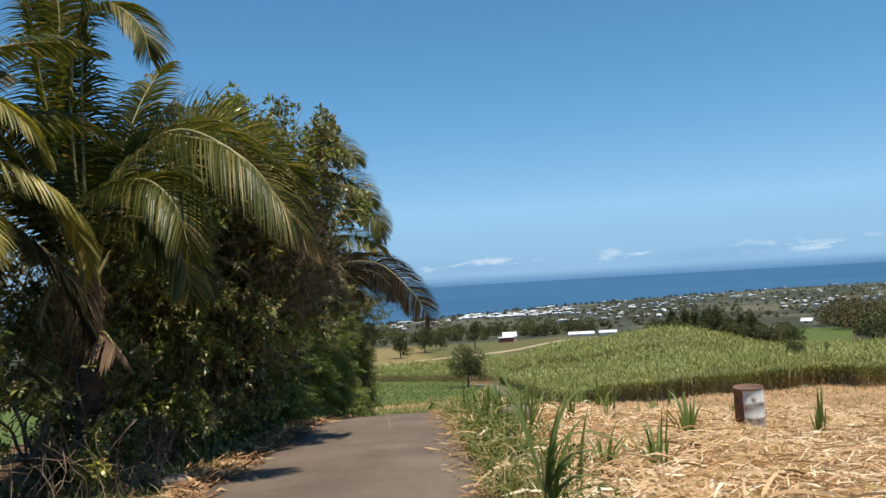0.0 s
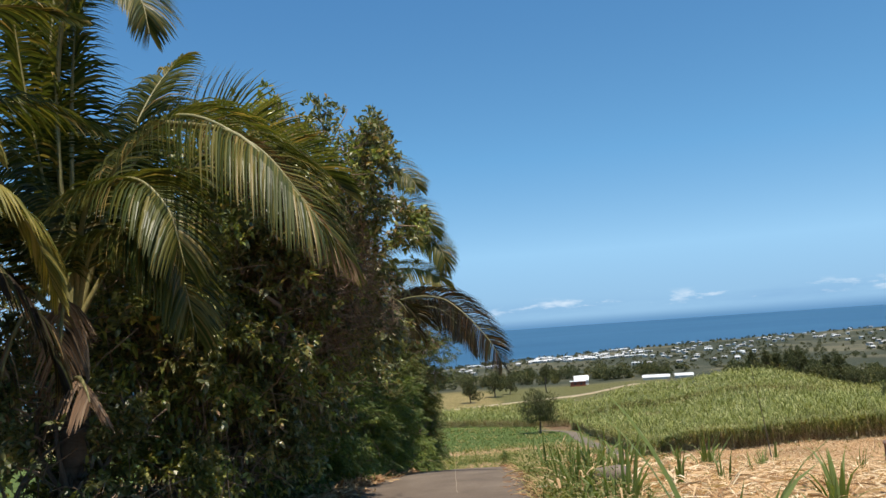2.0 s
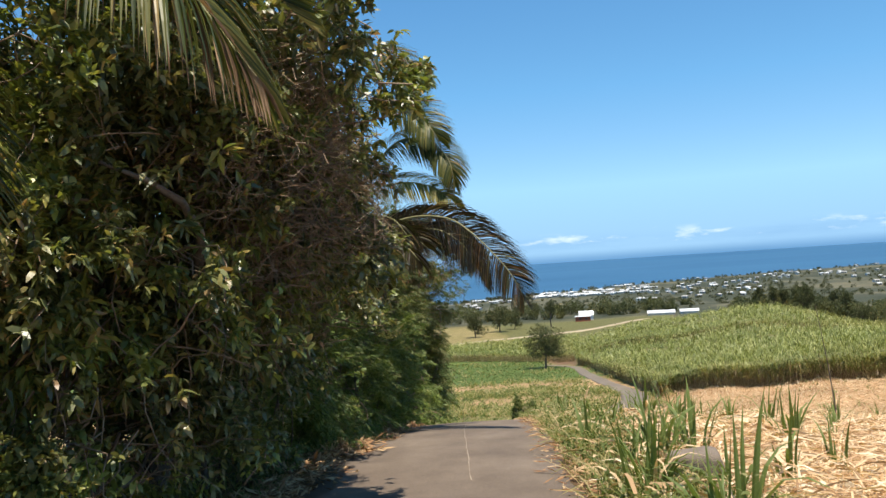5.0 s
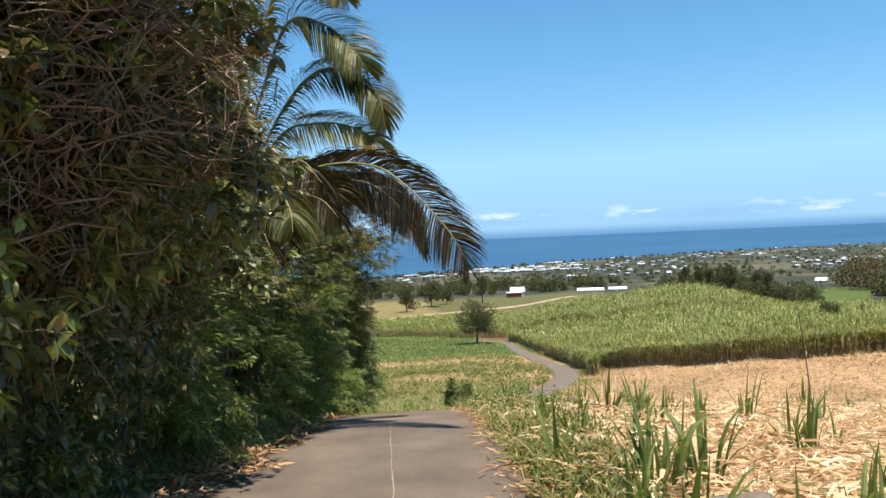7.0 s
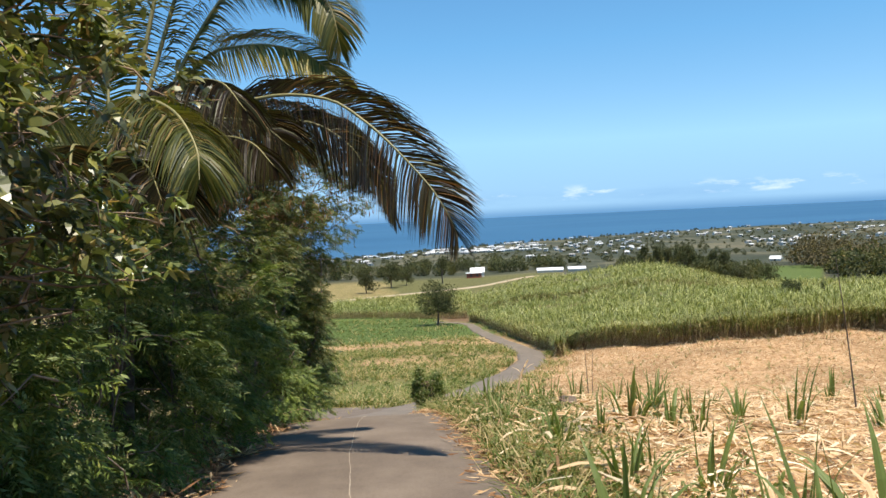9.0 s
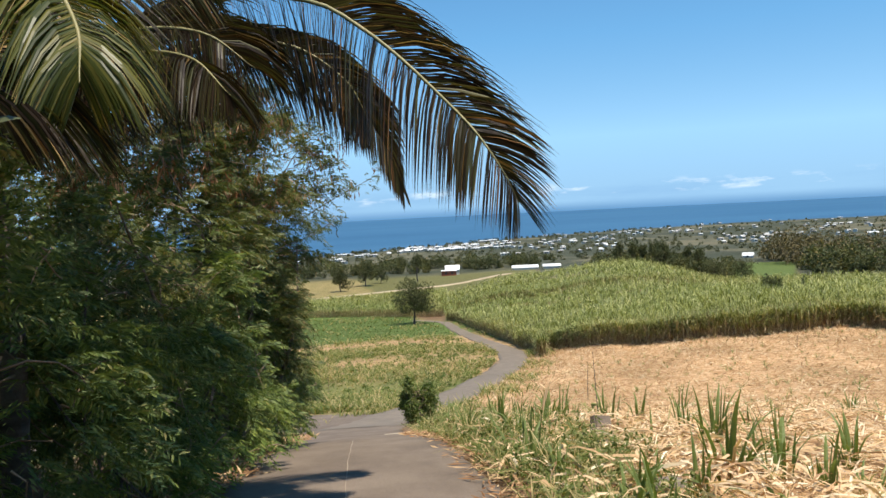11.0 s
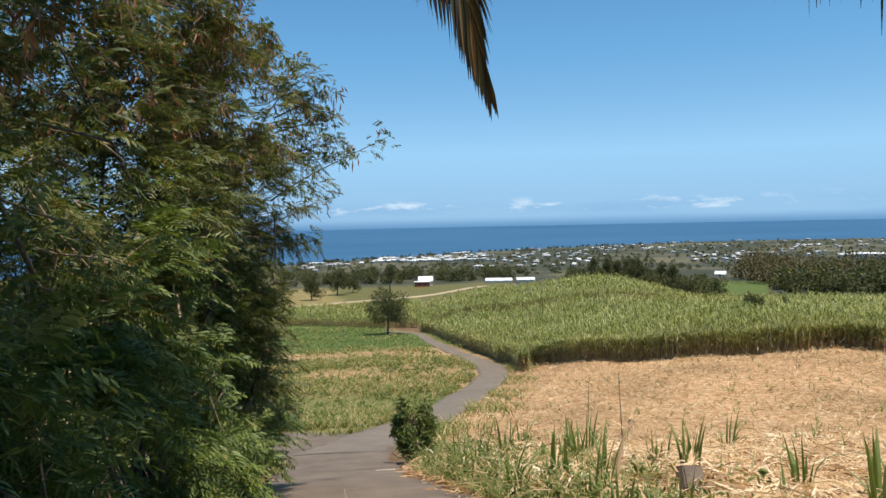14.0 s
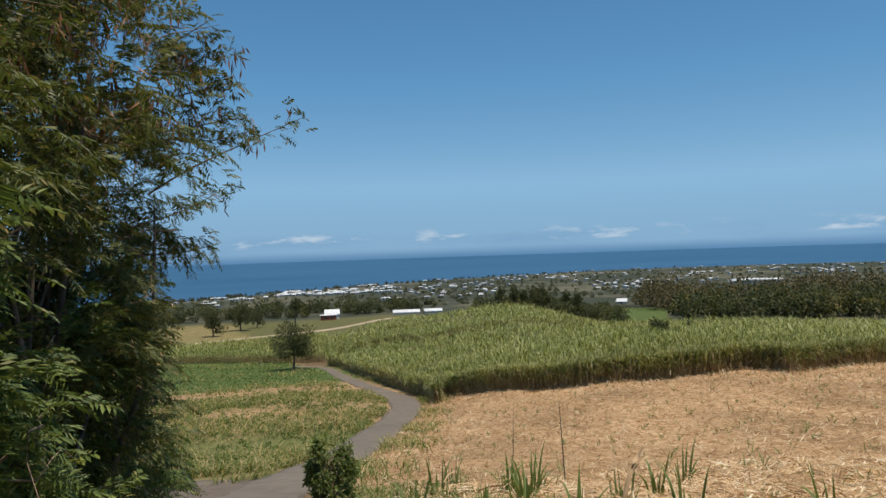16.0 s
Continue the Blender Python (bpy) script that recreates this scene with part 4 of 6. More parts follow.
mango = broadleaf("mango_tree", "dense dark green mango tree with long drooping leaves", (-3.3, 14.8), [
    ((-2.75, 14.6, 0.8), (2.0, 2.6, 2.4)), ((-1.5, 13.6, 2.05), (1.27, 1.5, 1.42)), ((-2.6, 13.8, 2.3), (1.2, 1.6, 1.35)), ((-3.4, 11.9, 0.6), (1.2, 1.3, 1.8)), ((-2.7, 12.9, 0.7), (1.7, 1.9, 2.2)), ((-2.3, 16.4, 0.9), (1.3, 1.4, 1.8)), ((-4.7, 15.4, 0.7), (1.6, 2.4, 2.3)), ((-1.9, 14.3, 0.2), (1.0, 1.6, 1.2)), ((-1.35, 14.3, 0.8), (0.8, 1.2, 0.9)), ((-2.0, 17.4, 0.4), (1.0, 1.3, 1.9)), ((-3.2, 18.0, 0.6), (1.0, 1.3, 1.9))], 17500, 0.095, 0.038, 9, 0.16, twig_n=2200, hang=0.2, inner=8500)
p, o = blob_points(1900, (-1.45, 13.9, 1.0), (0.95, 1.6, 1.25), 0.6)
v, f = twig_lines(p + o * 0.08, p - o * 0.3 + rng.normal(size=p.shape) * 0.17, 0.0024)
tagged(link_mesh("dead_creeper", raw_mesh("dead_creeper", v - np.array(mango.location), f, M_TWIG, True), mango, "brown leafless twigs"), kind="stuff")
SHRUBS = [((-6.3, 13.0), (-6.4, 13.0, 0.2), (1.8, 2.2, 1.9), 1500), ((-5.3, 19.0), (-5.3, 19.0, -1.2), (1.5, 2.2, 1.9), 1100), ((-5.0, 23.0), (-5.0, 23.0, -1.6), (1.5, 2.2, 2.0), 1300), ((-5.0, 27.0), (-5.0, 27.0, -2.3), (1.5, 2.4, 2.2), 1300), ((-4.6, 31.0), (-4.6, 31.0, -3.2), (1.5, 2.2, 2.2), 1200), ((-4.1, 17.3), (-4.2, 17.4, -1.1), (1.2, 2.0, 1.6), 1300), ((-4.3, 13.8), (-4.4, 13.8, -0.9), (1.1, 1.9, 1.5), 1000), ((-5.3, 9.0), (-5.4, 9.3, -0.25), (1.5, 1.5, 1.5), 2000), ((-3.6, 10.6), (-3.75, 10.8, -0.35), (0.75, 0.9, 0.95), 1100), ((-5.0, 7.2), (-5.0, 7.2, -0.9), (1.5, 2.0, 1.5), 1500), ((-4.05, 10.1), (-4.1, 10.2, -1.0), (1.1, 1.6, 1.3), 1900), ((-3.2, 12.6), (-3.25, 12.7, -1.25), (1.2, 1.7, 1.3), 2300), ((-3.0, 15.8), (-3.0, 15.8, -1.3), (1.1, 1.9, 1.5), 2400)]
for (foot, c, r, n) in SHRUBS:
    tagged(broadleaf("shrub", "dark green leafy roadside shrub under the tree", foot, [(c, r)], n, 0.09, 0.037, 8, 0.05, M_SHRUB, 8, 110, "shrub", 0.05), group="roadside shrubs")

for at_x, at_y in ((-3.0, 9.9), (-2.75, 10.7), (-3.5, 9.2)):
    brush = new("dead_brush")
    z = float(ground_z(at_x, at_y)) - 0.05
    brush.location = (at_x, at_y, z)
    stems = []
    for k in range(26):
        a = rng.uniform(0, 2 * np.pi)
        start = np.array([rng.normal() * 0.22, rng.normal() * 0.22, 0.0])
        stems.append(limb(start, start + np.array([math.cos(a) * 0.3, math.sin(a) * 0.3 - 0.1, rng.uniform(0.35, 0.95)]), 0.009, 0.003, 0.5, 7, 5))
    v, f = join(stems)
    tagged(link_mesh("twig_tangle", raw_mesh("twig_tangle", v, f, M_TWIG, True), brush), kind="stuff")
    tagged(brush, "pale dead twigs standing at the hedge's foot", "dead shrub", "dead brush")

feathertree("leucaena_tree", "fine-leaved leucaena tree with brown pods and bare twigs", (-1.7, 29.3), [
    ((-1.75, 29.6, -0.55), (1.75, 2.2, 1.75)), ((-1.35, 31.6, -2.4), (0.95, 1.6, 2.0)), ((-0.75, 30.5, 0.3), (0.95, 1.2, 1.15)), ((-0.55, 31.3, -0.8), (0.75, 0.9, 0.8)), ((-1.9, 28.6, 0.75), (1.35, 1.6, 1.0)), ((-2.4, 27.3, -0.7), (1.5, 2.2, 1.7)), ((-2.3, 25.0, -1.2), (1.2, 1.8, 1.4)), ((-1.05, 30.9, -2.4), (0.75, 1.2, 1.2)), ((-1.1, 31.0, -1.2), (0.7, 0.9, 0.8)), ((-1.3, 30.0, -2.0), (0.95, 1.4, 1.3)), ((-1.5, 28.6, -1.6), (0.9, 1.3, 1.3)), ((-1.05, 30.2, -3.0), (0.75, 1.2, 1.0))], 27500, 0.125, 0.06, 34, 850, 420,
    tips=[((-0.9, 31.0, -1.4), (0.55, 32.0, -0.75), 40), ((-0.4, 31.3, -0.9), (1.45, 32.0, 0.1), 26), ((-0.3, 30.6, 0.0), (0.5, 31.0, 0.3), 44), ((-0.3, 30.6, 0.2), (0.4, 30.8, 0.65), 40), ((-0.3, 30.8, -0.3), (0.6, 31.2, -0.05), 40), ((-0.6, 30.3, -0.1), (0.3, 30.6, 0.9), 30), ((-0.7, 31.5, -1.6), (0.25, 31.8, -1.5), 36), ((-0.5, 30.8, -0.4), (0.7, 31.4, -0.2), 34)])
for foot, blobs, n in [((-3.7, 24.3), [((-3.7, 24.3, -1.9), (1.4, 2.2, 2.0))], 1900), ((-3.4, 28.0), [((-3.4, 28.0, -2.6), (1.4, 2.2, 2.2))], 1900), ((-3.6, 18.6), [((-3.7, 18.6, -1.2), (1.2, 1.8, 1.7))], 1500), ((-2.6, 18.4), [((-2.65, 18.4, -1.5), (1.0, 1.5, 1.5))], 1600), ((-2.2, 20.9), [((-2.25, 20.9, -1.8), (0.9, 1.5, 1.6))], 1700), ((-3.9, 21.0), [((-4.0, 21.2, -1.4), (1.2, 1.9, 1.7))], 1500), ((-1.9, 23.6), [((-1.95, 23.6, -2.2), (0.9, 1.6, 1.6))], 1700), ((-1.75, 26.3), [((-1.75, 26.3, -2.5), (0.95, 1.7, 1.6))], 1800), ((-1.5, 29.0), [((-1.5, 29.0, -3.3), (0.9, 1.7, 1.5))], 1600), ((-1.2, 32.2), [((-1.3, 32.3, -4.0), (0.85, 1.3, 1.5))], 1200), ((-1.0, 30.7), [((-1.05, 30.8, -3.5), (0.75, 1.1, 1.2))], 1100)]:
    tagged(feathertree("leucaena_bush", "feathery dark green leucaena bush at the road's edge", foot, blobs, int(n * 1.6), 0.15, 0.016, 9, 0, 40, category="bush", mat=M_FINEGREEN), group="leucaena hedge")


# ---- straw, weeds and shoots beside the road ----
def stuff(name, v, f, mat, label, category):
    return tagged(link_mesh(name, raw_mesh(name, v, f, mat)), label, category, kind="stuff")


def scatter(n, x0, x1, y0, y1, ok):
    """About n random places in a box for which ok(x, y) holds."""
    x, y = rng.uniform(x0, x1, 4 * n), rng.uniform(y0, y1, 4 * n)
    k = ok(x, y)
    return x[k][:n], y[k][:n]


def road_side(x, y):
    return x - road_mid(y) - np.interp(y, [0, 20, 33, 38], [1.5, 1.42, 1.45, 1.9])


def in_field(x, y):
    """The cut field right of the road and the lane."""
    d, az = polar(x, y)
    left = np.interp(y, [46, 55, 62.5, 76, 87.5, 97.5, 107], [3.4, 6.4, 9.2, 14.0, 18.4, 22.0, 24.2])
    return np.where(y < 46, road_side(x, y) > 0.7, x > left) & (d < np.interp(az, EDGE_AZ, EDGE_D) + 1) & (az > 0)


def litter(n, x, y, length, width, lift=0.03, mat=M_STRAW, tilt=0.12):
    a = rng.uniform(0, 2 * np.pi, n)
    way = unit(np.stack([np.cos(a), np.sin(a), rng.normal(size=n) * tilt], -1))
    side = unit(np.stack([-np.sin(a), np.cos(a), rng.normal(size=n) * 0.5], -1))
    return rhombs(on_ground(x, y, lift) + rng.random((n, 1)) * [0, 0, 0.06], way, side, length, width, 0.25, rng.uniform(0.3, 0.7), 0.02)


# cut straw, thick near the road, thin farther down the field
def on_straw(a, b):
    return (road_side(a, b) > 0.45 + 0.5 * np.sin(b * 0.9) ** 2) & (rng.random(len(a)) < 1.25 - road_side(a, b) / 16)


x, y = scatter(24000, 1.2, 17, 1, 40, on_straw)
n = len(x)
a = rng.uniform(0, 2 * np.pi, n)
out = np.stack([np.cos(a), np.sin(a), np.zeros(n)], -1)
heap = 0.13 * np.sin(x * 2.1 + y) * np.sin(y * 1.7 - x * 0.6) + 0.06
v, f = strips(on_ground(x, y, 0.0) + np.stack([0 * x, 0 * x, np.maximum(heap, 0) + rng.random(n) * 0.08], -1), unit(out + np.array([0, 0, 0.35]) * rng.random((n, 1))), out, rng.uniform(0.18, 0.62, n), rng.uniform(0.012, 0.036, n), rng.uniform(0.1, 0.8, n), 2)
stuff("cut_straw", v, f, M_STRAW, "thick pale layer of dry cut cane straw", "straw")
x, y = scatter(60000, 1.2, 17, 1, 40, on_straw)
n = len(x)
heap = 0.13 * np.sin(x * 2.1 + y) * np.sin(y * 1.7 - x * 0.6) + 0.05
v, f = litter(n, x, y, rng.uniform(0.07, 0.3, n), rng.uniform(0.01, 0.034, n), np.maximum(heap, 0) + 0.02, tilt=0.4)
stuff("straw_chips", v, f, M_STRAW, "short broken bits of dry cane straw", "straw")
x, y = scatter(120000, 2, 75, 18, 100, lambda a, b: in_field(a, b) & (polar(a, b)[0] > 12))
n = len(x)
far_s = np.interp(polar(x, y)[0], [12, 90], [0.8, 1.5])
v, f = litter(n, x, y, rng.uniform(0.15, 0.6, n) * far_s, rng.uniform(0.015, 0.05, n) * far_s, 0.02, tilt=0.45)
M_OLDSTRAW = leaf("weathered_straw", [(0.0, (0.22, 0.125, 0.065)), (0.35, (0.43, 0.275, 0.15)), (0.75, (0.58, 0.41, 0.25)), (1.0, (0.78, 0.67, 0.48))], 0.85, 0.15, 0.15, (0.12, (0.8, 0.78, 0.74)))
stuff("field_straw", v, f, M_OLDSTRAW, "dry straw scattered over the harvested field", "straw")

# fallen leaves and straw along the road's edges
x, y = scatter(9500, -3.2, 0.2, 4, 41, lambda a, b: np.abs(a - road_mid(b) + 1.66) < 0.14 + 0.42 * rng.random(len(a)) * (0.4 + np.sin(b * 1.3) ** 2))
n = len(x)
v1 = litter(n, x, y, rng.uniform(0.06, 0.3, n), rng.uniform(0.015, 0.05, n), 0.05, tilt=0.3)
x, y = scatter(3200, 0.5, 3.6, 4, 37, lambda a, b: np.abs(road_side(a, b) - 0.05) < 0.1 + 0.25 * rng.random(len(a)))
n = len(x)
v2 = litter(n, x, y, rng.uniform(0.06, 0.3, n), rng.uniform(0.012, 0.035, n), 0.05)
v, f = join([v1, v2])
M_LITTER = leaf("dead_leaf", [(0.0, (0.16, 0.075, 0.035)), (0.5, (0.36, 0.2, 0.1)), (1.0, (0.6, 0.42, 0.24))], 0.8, 0.1, 0.2)
stuff("leaf_litter", v, f, M_LITTER, "orange-brown dead leaves along the road's edges", "litter")

# weeds and grass on the right verge
x, y = scatter(4600, 0.6, 7, -1, 42, lambda a, b: (road_side(a, b) > 0.1) & (road_side(a, b) < np.interp(b, [0, 12, 20, 30, 42], [0.9, 1.0, 1.25, 2.0, 2.2]) * (0.45 + 0.6 * np.sin(b * 0.8 + 0.5) ** 2 + 0.5 * rng.random(len(a)))))
n = len(x)
p = np.repeat(on_ground(x, y), 5, 0) + rng.normal(size=(5 * n, 3)) * [0.05, 0.05, 0]
m = len(p)
a = rng.uniform(0, 2 * np.pi, m)
out = np.stack([np.cos(a), np.sin(a), 0 * a], -1)
tall = rng.uniform(0.14, 0.64, m) * np.repeat(0.65 + 0.5 * np.sin(y * 0.9 + x) ** 2, 5)
v, f = strips(p, unit(out * 0.45 + np.array([0, 0, 1.0]) + rng.normal(size=(m, 3)) * 0.15), out, tall, rng.uniform(0.008, 0.018, m), rng.uniform(0.4, 1.2, m), 2)
stuff("verge_grass", v, f, M_GRASS, "rough green grass along the road's verge", "grass")
k = rng.choice(n, 2200)
p = on_ground(x[k], y[k]) + np.stack([0 * k, 0 * k, rng.uniform(0.04, 0.34, len(k))], -1)
v, f = tuft_leaves(p, unit(rng.normal(size=(len(k), 3)) + [0, 0, 1.2]), 7, 0.06, 0.024, 0.0)
stuff("verge_weeds", v, f, M_WEED, "low leafy green weeds along the road's verge", "weeds")
# short weeds under the hedge
x, y = scatter(2600, -6, -0.8, 3, 37, lambda a, b: (road_mid(b) - a - 1.75 > 0) & (road_mid(b) - a - 1.75 < 0.7 + 0.6 * rng.random(len(a)) + np.interp(b, [3, 9, 12], [1.2, 0.8, 0])))
n = len(x)
p = np.repeat(on_ground(x, y), 4, 0) + rng.normal(size=(4 * n, 3)) * [0.06, 0.06, 0]
m = len(p)
a = rng.uniform(0, 2 * np.pi, m)
out = np.stack([np.cos(a), np.sin(a), 0 * a], -1)
v, f = strips(p, unit(out * 0.5 + np.array([0, 0, 1.0])), out, rng.uniform(0.08, 0.28, m), rng.uniform(0.006, 0.014, m), rng.uniform(0.4, 1.2, m), 2)
stuff("hedge_grass", v, f, M_GRASS, "thin dry grass at the foot of the hedge", "grass")


x, y = scatter(2800, 1.2, 8, 2, 42, lambda a, b: (road_side(a, b) > 0.25) & (road_side(a, b) < 3.6))
n = len(x)
a = rng.uniform(0, 2 * np.pi, n)
out = np.stack([np.cos(a), np.sin(a), 0 * a], -1)
v, f = strips(on_ground(x, y, 0.0) + np.stack([0 * x, 0 * x, rng.uniform(0.05, 0.3, n)], -1), unit(out + np.array([0, 0, 0.5]) * rng.random((n, 1))), out, rng.uniform(0.25, 0.75, n), rng.uniform(0.02, 0.045, n), rng.uniform(0.4, 1.3, n), 3)
stuff("dry_cane_leaves", v, f, M_STRAW, "long pale dry cane leaves tumbled on the verge", "straw")
# taller leafy weeds in clumps
px, py = scatter(95, 1.3, 7, 6, 42, lambda a, b: (road_side(a, b) > 0.35) & (road_side(a, b) < np.interp(b, [6, 14, 22, 42], [0.9, 1.1, 1.6, 2.4])))
ps = np.repeat(on_ground(px, py), 34, 0)
m = len(ps)
ps = ps + np.abs(rng.normal(size=(m, 3))) * [0, 0, 0.22] + rng.normal(size=(m, 3)) * [0.16, 0.16, 0.03]
v, f = tuft_leaves(ps, unit(rng.normal(size=(m, 3)) + [0, 0, 0.8]), 6, 0.07, 0.022, 0.1)
stuff("weed_clumps", v, f, M_WEED, "clumps of leafy green weeds beside the road", "weeds")


def shoot_clump(seed, blades_n, tall, width=0.04, spread=0.5):
    """Young cane: upright leaves fanning from one stool, the outer ones dry."""
    r = np.random.default_rng(seed)
    a = r.uniform(0, 2 * np.pi, blades_n)
    out = np.stack([np.cos(a), np.sin(a), 0 * a], -1)
    p = out * r.uniform(0.01, 0.12, (blades_n, 1))
    base = new("cane_shoot")
    for k in range(blades_n):
        dry = k % 4 == 3
        way = unit(out[k:k + 1] * r.uniform(0.04, spread * (1.8 if dry else 1.0)) + np.array([0, 0, 1.0]))
        v, f = blades(p[k:k + 1], way, out[k:k + 1], [tall * r.uniform(0.4, 1.1)], [width * r.uniform(0.6, 1.2)], [r.uniform(0.6, 1.6) if dry else r.uniform(0.03, 0.8) ** 1.8], 5, 0.3)
        link_mesh("leaf", raw_mesh("leaf", v, f, M_STRAW if dry else M_SHOOT), base, "dry pale leaf" if dry else "")
    return base


SHOOTS = [shoot_clump(11, 16, 0.72, 0.06, 0.28), shoot_clump(12, 22, 0.8, 0.06, 0.35), shoot_clump(13, 13, 0.55, 0.055, 0.45), shoot_clump(14, 24, 0.66, 0.055, 0.55), shoot_clump(15, 13, 0.88, 0.065, 0.18)]
SHOOT_AT = [(1.72, 14.7), (2.27, 16.1), (2.05, 14.1), (2.5, 14.0), (3.41, 14.9), (4.49, 16.1), (2.3, 18.8), (2.15, 17.4), (3.01, 18.9), (4.66, 22.6), (3.04, 17.7), (2.91, 16.5), (2.38, 16.5), (5.26, 19.4), (4.99, 18.5),
            (10.15, 28.2), (11.44, 28.4), (3.05, 22.8), (6.22, 32.8), (7.3, 33.5), (3.2, 22.2), (3.84, 22.9), (6.73, 27.5), (6.92, 27.0), (4.4, 22.9), (6.59, 42.3), (11.66, 31.9), (4.66, 26.6), (5.53, 26.4), (6.11, 35.9),
            (1.75, 8.2), (2.4, 9.2), (2.2, 10.6), (3.3, 10.0), (2.1, 12.6), (7.8, 14.2), (5.0, 13.2), (6.6, 20.6), (8.0, 23.6), (9.6, 21.9), (2.9, 28.7), (4.0, 29.8), (3.2, 31.5), (4.6, 33.0), (9.4, 35.8)]
more = scatter(26, 2.4, 9, 23, 41, lambda a, b: (road_side(a, b) > 1.0) & (road_side(a, b) < 5.0))
SHOOT_AT += list(zip(more[0].tolist(), more[1].tolist()))
more = scatter(20, 1.0, 4.5, 8.5, 34, lambda a, b: (road_side(a, b) > 0.4) & (road_side(a, b) < 1.3))
SHOOT_AT += list(zip(more[0].tolist(), more[1].tolist()))
for k, (x, y) in enumerate(SHOOT_AT):
    m = pose(x, y, float(ground_z(x, y)) - 0.02, 0, 0, rng.uniform(0, 360)) @ Matrix.Scale(rng.uniform(0.7, 1.35), 4)
    if k < 5:
        ob = SHOOTS[k]
        ob.matrix_basis = pose(x, y, float(ground_z(x, y)) - 0.02)
    else:
        ob = copy_thing(SHOOTS[k % 5], m)
    tagged(ob, "clump of young green cane shoots in straw", "cane plant", "cane shoots")
x, y = scatter(620, 2.5, 60, 12, 85, lambda a, b: in_field(a, b) & (road_side(a, b) > 1.4) & ((b > 26) | (rng.random(len(a)) < 0.25)))
parts_ = []
for a, b in zip(x, y):
    q = 4 + int(rng.integers(5))
    t = rng.uniform(0, 2 * np.pi, q)
    out = np.stack([np.cos(t), np.sin(t), 0 * t], -1)
    parts_.append(blades(on_ground(np.full(q, a), np.full(q, b)) + out * 0.04, unit(out * 0.4 + np.array([0, 0, 1.0])), out, rng.uniform(0.2, 0.6, q), np.full(q, 0.035), rng.uniform(0.2, 0.9, q), 3))
v, f = join(parts_)
stuff("regrowth", v, f, M_SHOOT, "small green cane regrowth dotted over the cut field", "cane plants")

# one tall cane by the road, bowed over
tall = new("bowed_cane")
tall.location = (0.97, 5.4, float(ground_z(0.97, 5.4)) - 0.03)
v, f = tube(bezier([(0, 0, 0), (0.02, 0.02, 0.45), (0.0, 0.05, 0.85)], 10), np.linspace(0.02, 0.012, 10), 8)
link_mesh("stalk", raw_mesh("stalk", v, f, M_RACHIS, True), tall)
for k in range(15):
    a = rng.uniform(-0.6, 0.6) + (0 if k < 13 else 2.6)
    o = np.array([[math.cos(a), math.sin(a), 0]])
    v, f = blades(np.array([[0.0, 0.03, 0.12 + 0.036 * k]]), unit(o * rng.uniform(0.05, 0.2) + [[0, 0, 1.0]]), o, [0.72 + 0.025 * k], [0.075], [rng.uniform(0.1, 0.35) if k % 3 else rng.uniform(0.5, 0.9)], 8)
    link_mesh("leaf", raw_mesh("leaf", v, f, M_SHOOT), tall)
tagged(tall, "tall green cane plant with bowed leaves by the road", "cane plant")


def reed(x, y, tall, lean):
    """A thin bare cane stalk."""
    base = new("dry_stalk")
    base.location = (x, y, float(ground_z(x, y)) - 0.05)
    v, f = tube(bezier([(0, 0, 0), (lean * 0.4, 0.02, tall * 0.5), (lean, 0, tall)], 12), np.linspace(0.018, 0.006, 12), 6)
    link_mesh("stem", raw_mesh("stem", v, f, M_BARK, True), base)
    o = unit(np.array([[0.9, 0.2, 0], [-0.8, 0.1, 0]]))
    v, f = blades(np.array([[0.0, 0, 0.1]] * 2), unit(o * 0.3 + [0, 0, 1.0]), o, [0.5, 0.4], [0.03, 0.03], [0.3, 0.4], 3)
    link_mesh("leaf", raw_mesh("leaf", v, f, M_CANEDRY), base)
    tagged(base, "thin dark bare stalk standing in the cut field", "stalk", "bare stalks")


for a in ((9.15, 25.9, 3.0, -0.35), (8.1, 38.5, 2.1, -0.1), (12.6, 52.5, 2.3, 0.1), (0.4, 73.5, 3.4, 0.05), (34.6, 69.4, 1.0, 0.1)):
    reed(*a)

# ---- drum and stone ----
M_RUSTSHADE = surface("rust_and_shade", [(0.3, (0.09, 0.05, 0.035)), (0.6, (0.2, 0.11, 0.07)), (0.8, (0.3, 0.2, 0.14))], 5, 0.85, 40, 0.4, 0.01)
M_FLAKE = surface("flaking_white_paint", [(0.35, (0.16, 0.11, 0.085)), (0.47, (0.62, 0.61, 0.58)), (0.7, (0.74, 0.73, 0.7))], 4.5, 0.75, 30, 0.3, 0.01)
drum = new("oil_drum")
drum.matrix_basis = pose(6.88, 15.0, float(ground_z(6.88, 15.0)) - 0.06, 2, -3, 20) @ Matrix.Diagonal((0.93, 0.93, 0.94, 1))
prof = [(0.0, 0.0), (0.285, 0.0), (0.295, 0.015), (0.285, 0.03), (0.285, 0.28), (0.298, 0.3), (0.285, 0.32), (0.285, 0.57), (0.298, 0.59), (0.285, 0.61), (0.285, 0.85), (0.297, 0.865), (0.295, 0.885), (0.275, 0.885), (0.27, 0.865), (0.0, 0.862)]
th = np.linspace(0, 2 * np.pi, 33)[:-1]


def lathe(prof, keep):
    v = np.array([[r * math.cos(t), r * math.sin(t), z] for r, z in prof for t in th])
    q = [[i * 32 + j, i * 32 + (j + 1) % 32, (i + 1) * 32 + (j + 1) % 32, (i + 1) * 32 + j] for i in range(len(prof) - 1) for j in range(32) if keep(i, j)]
    return v, np.array(q)


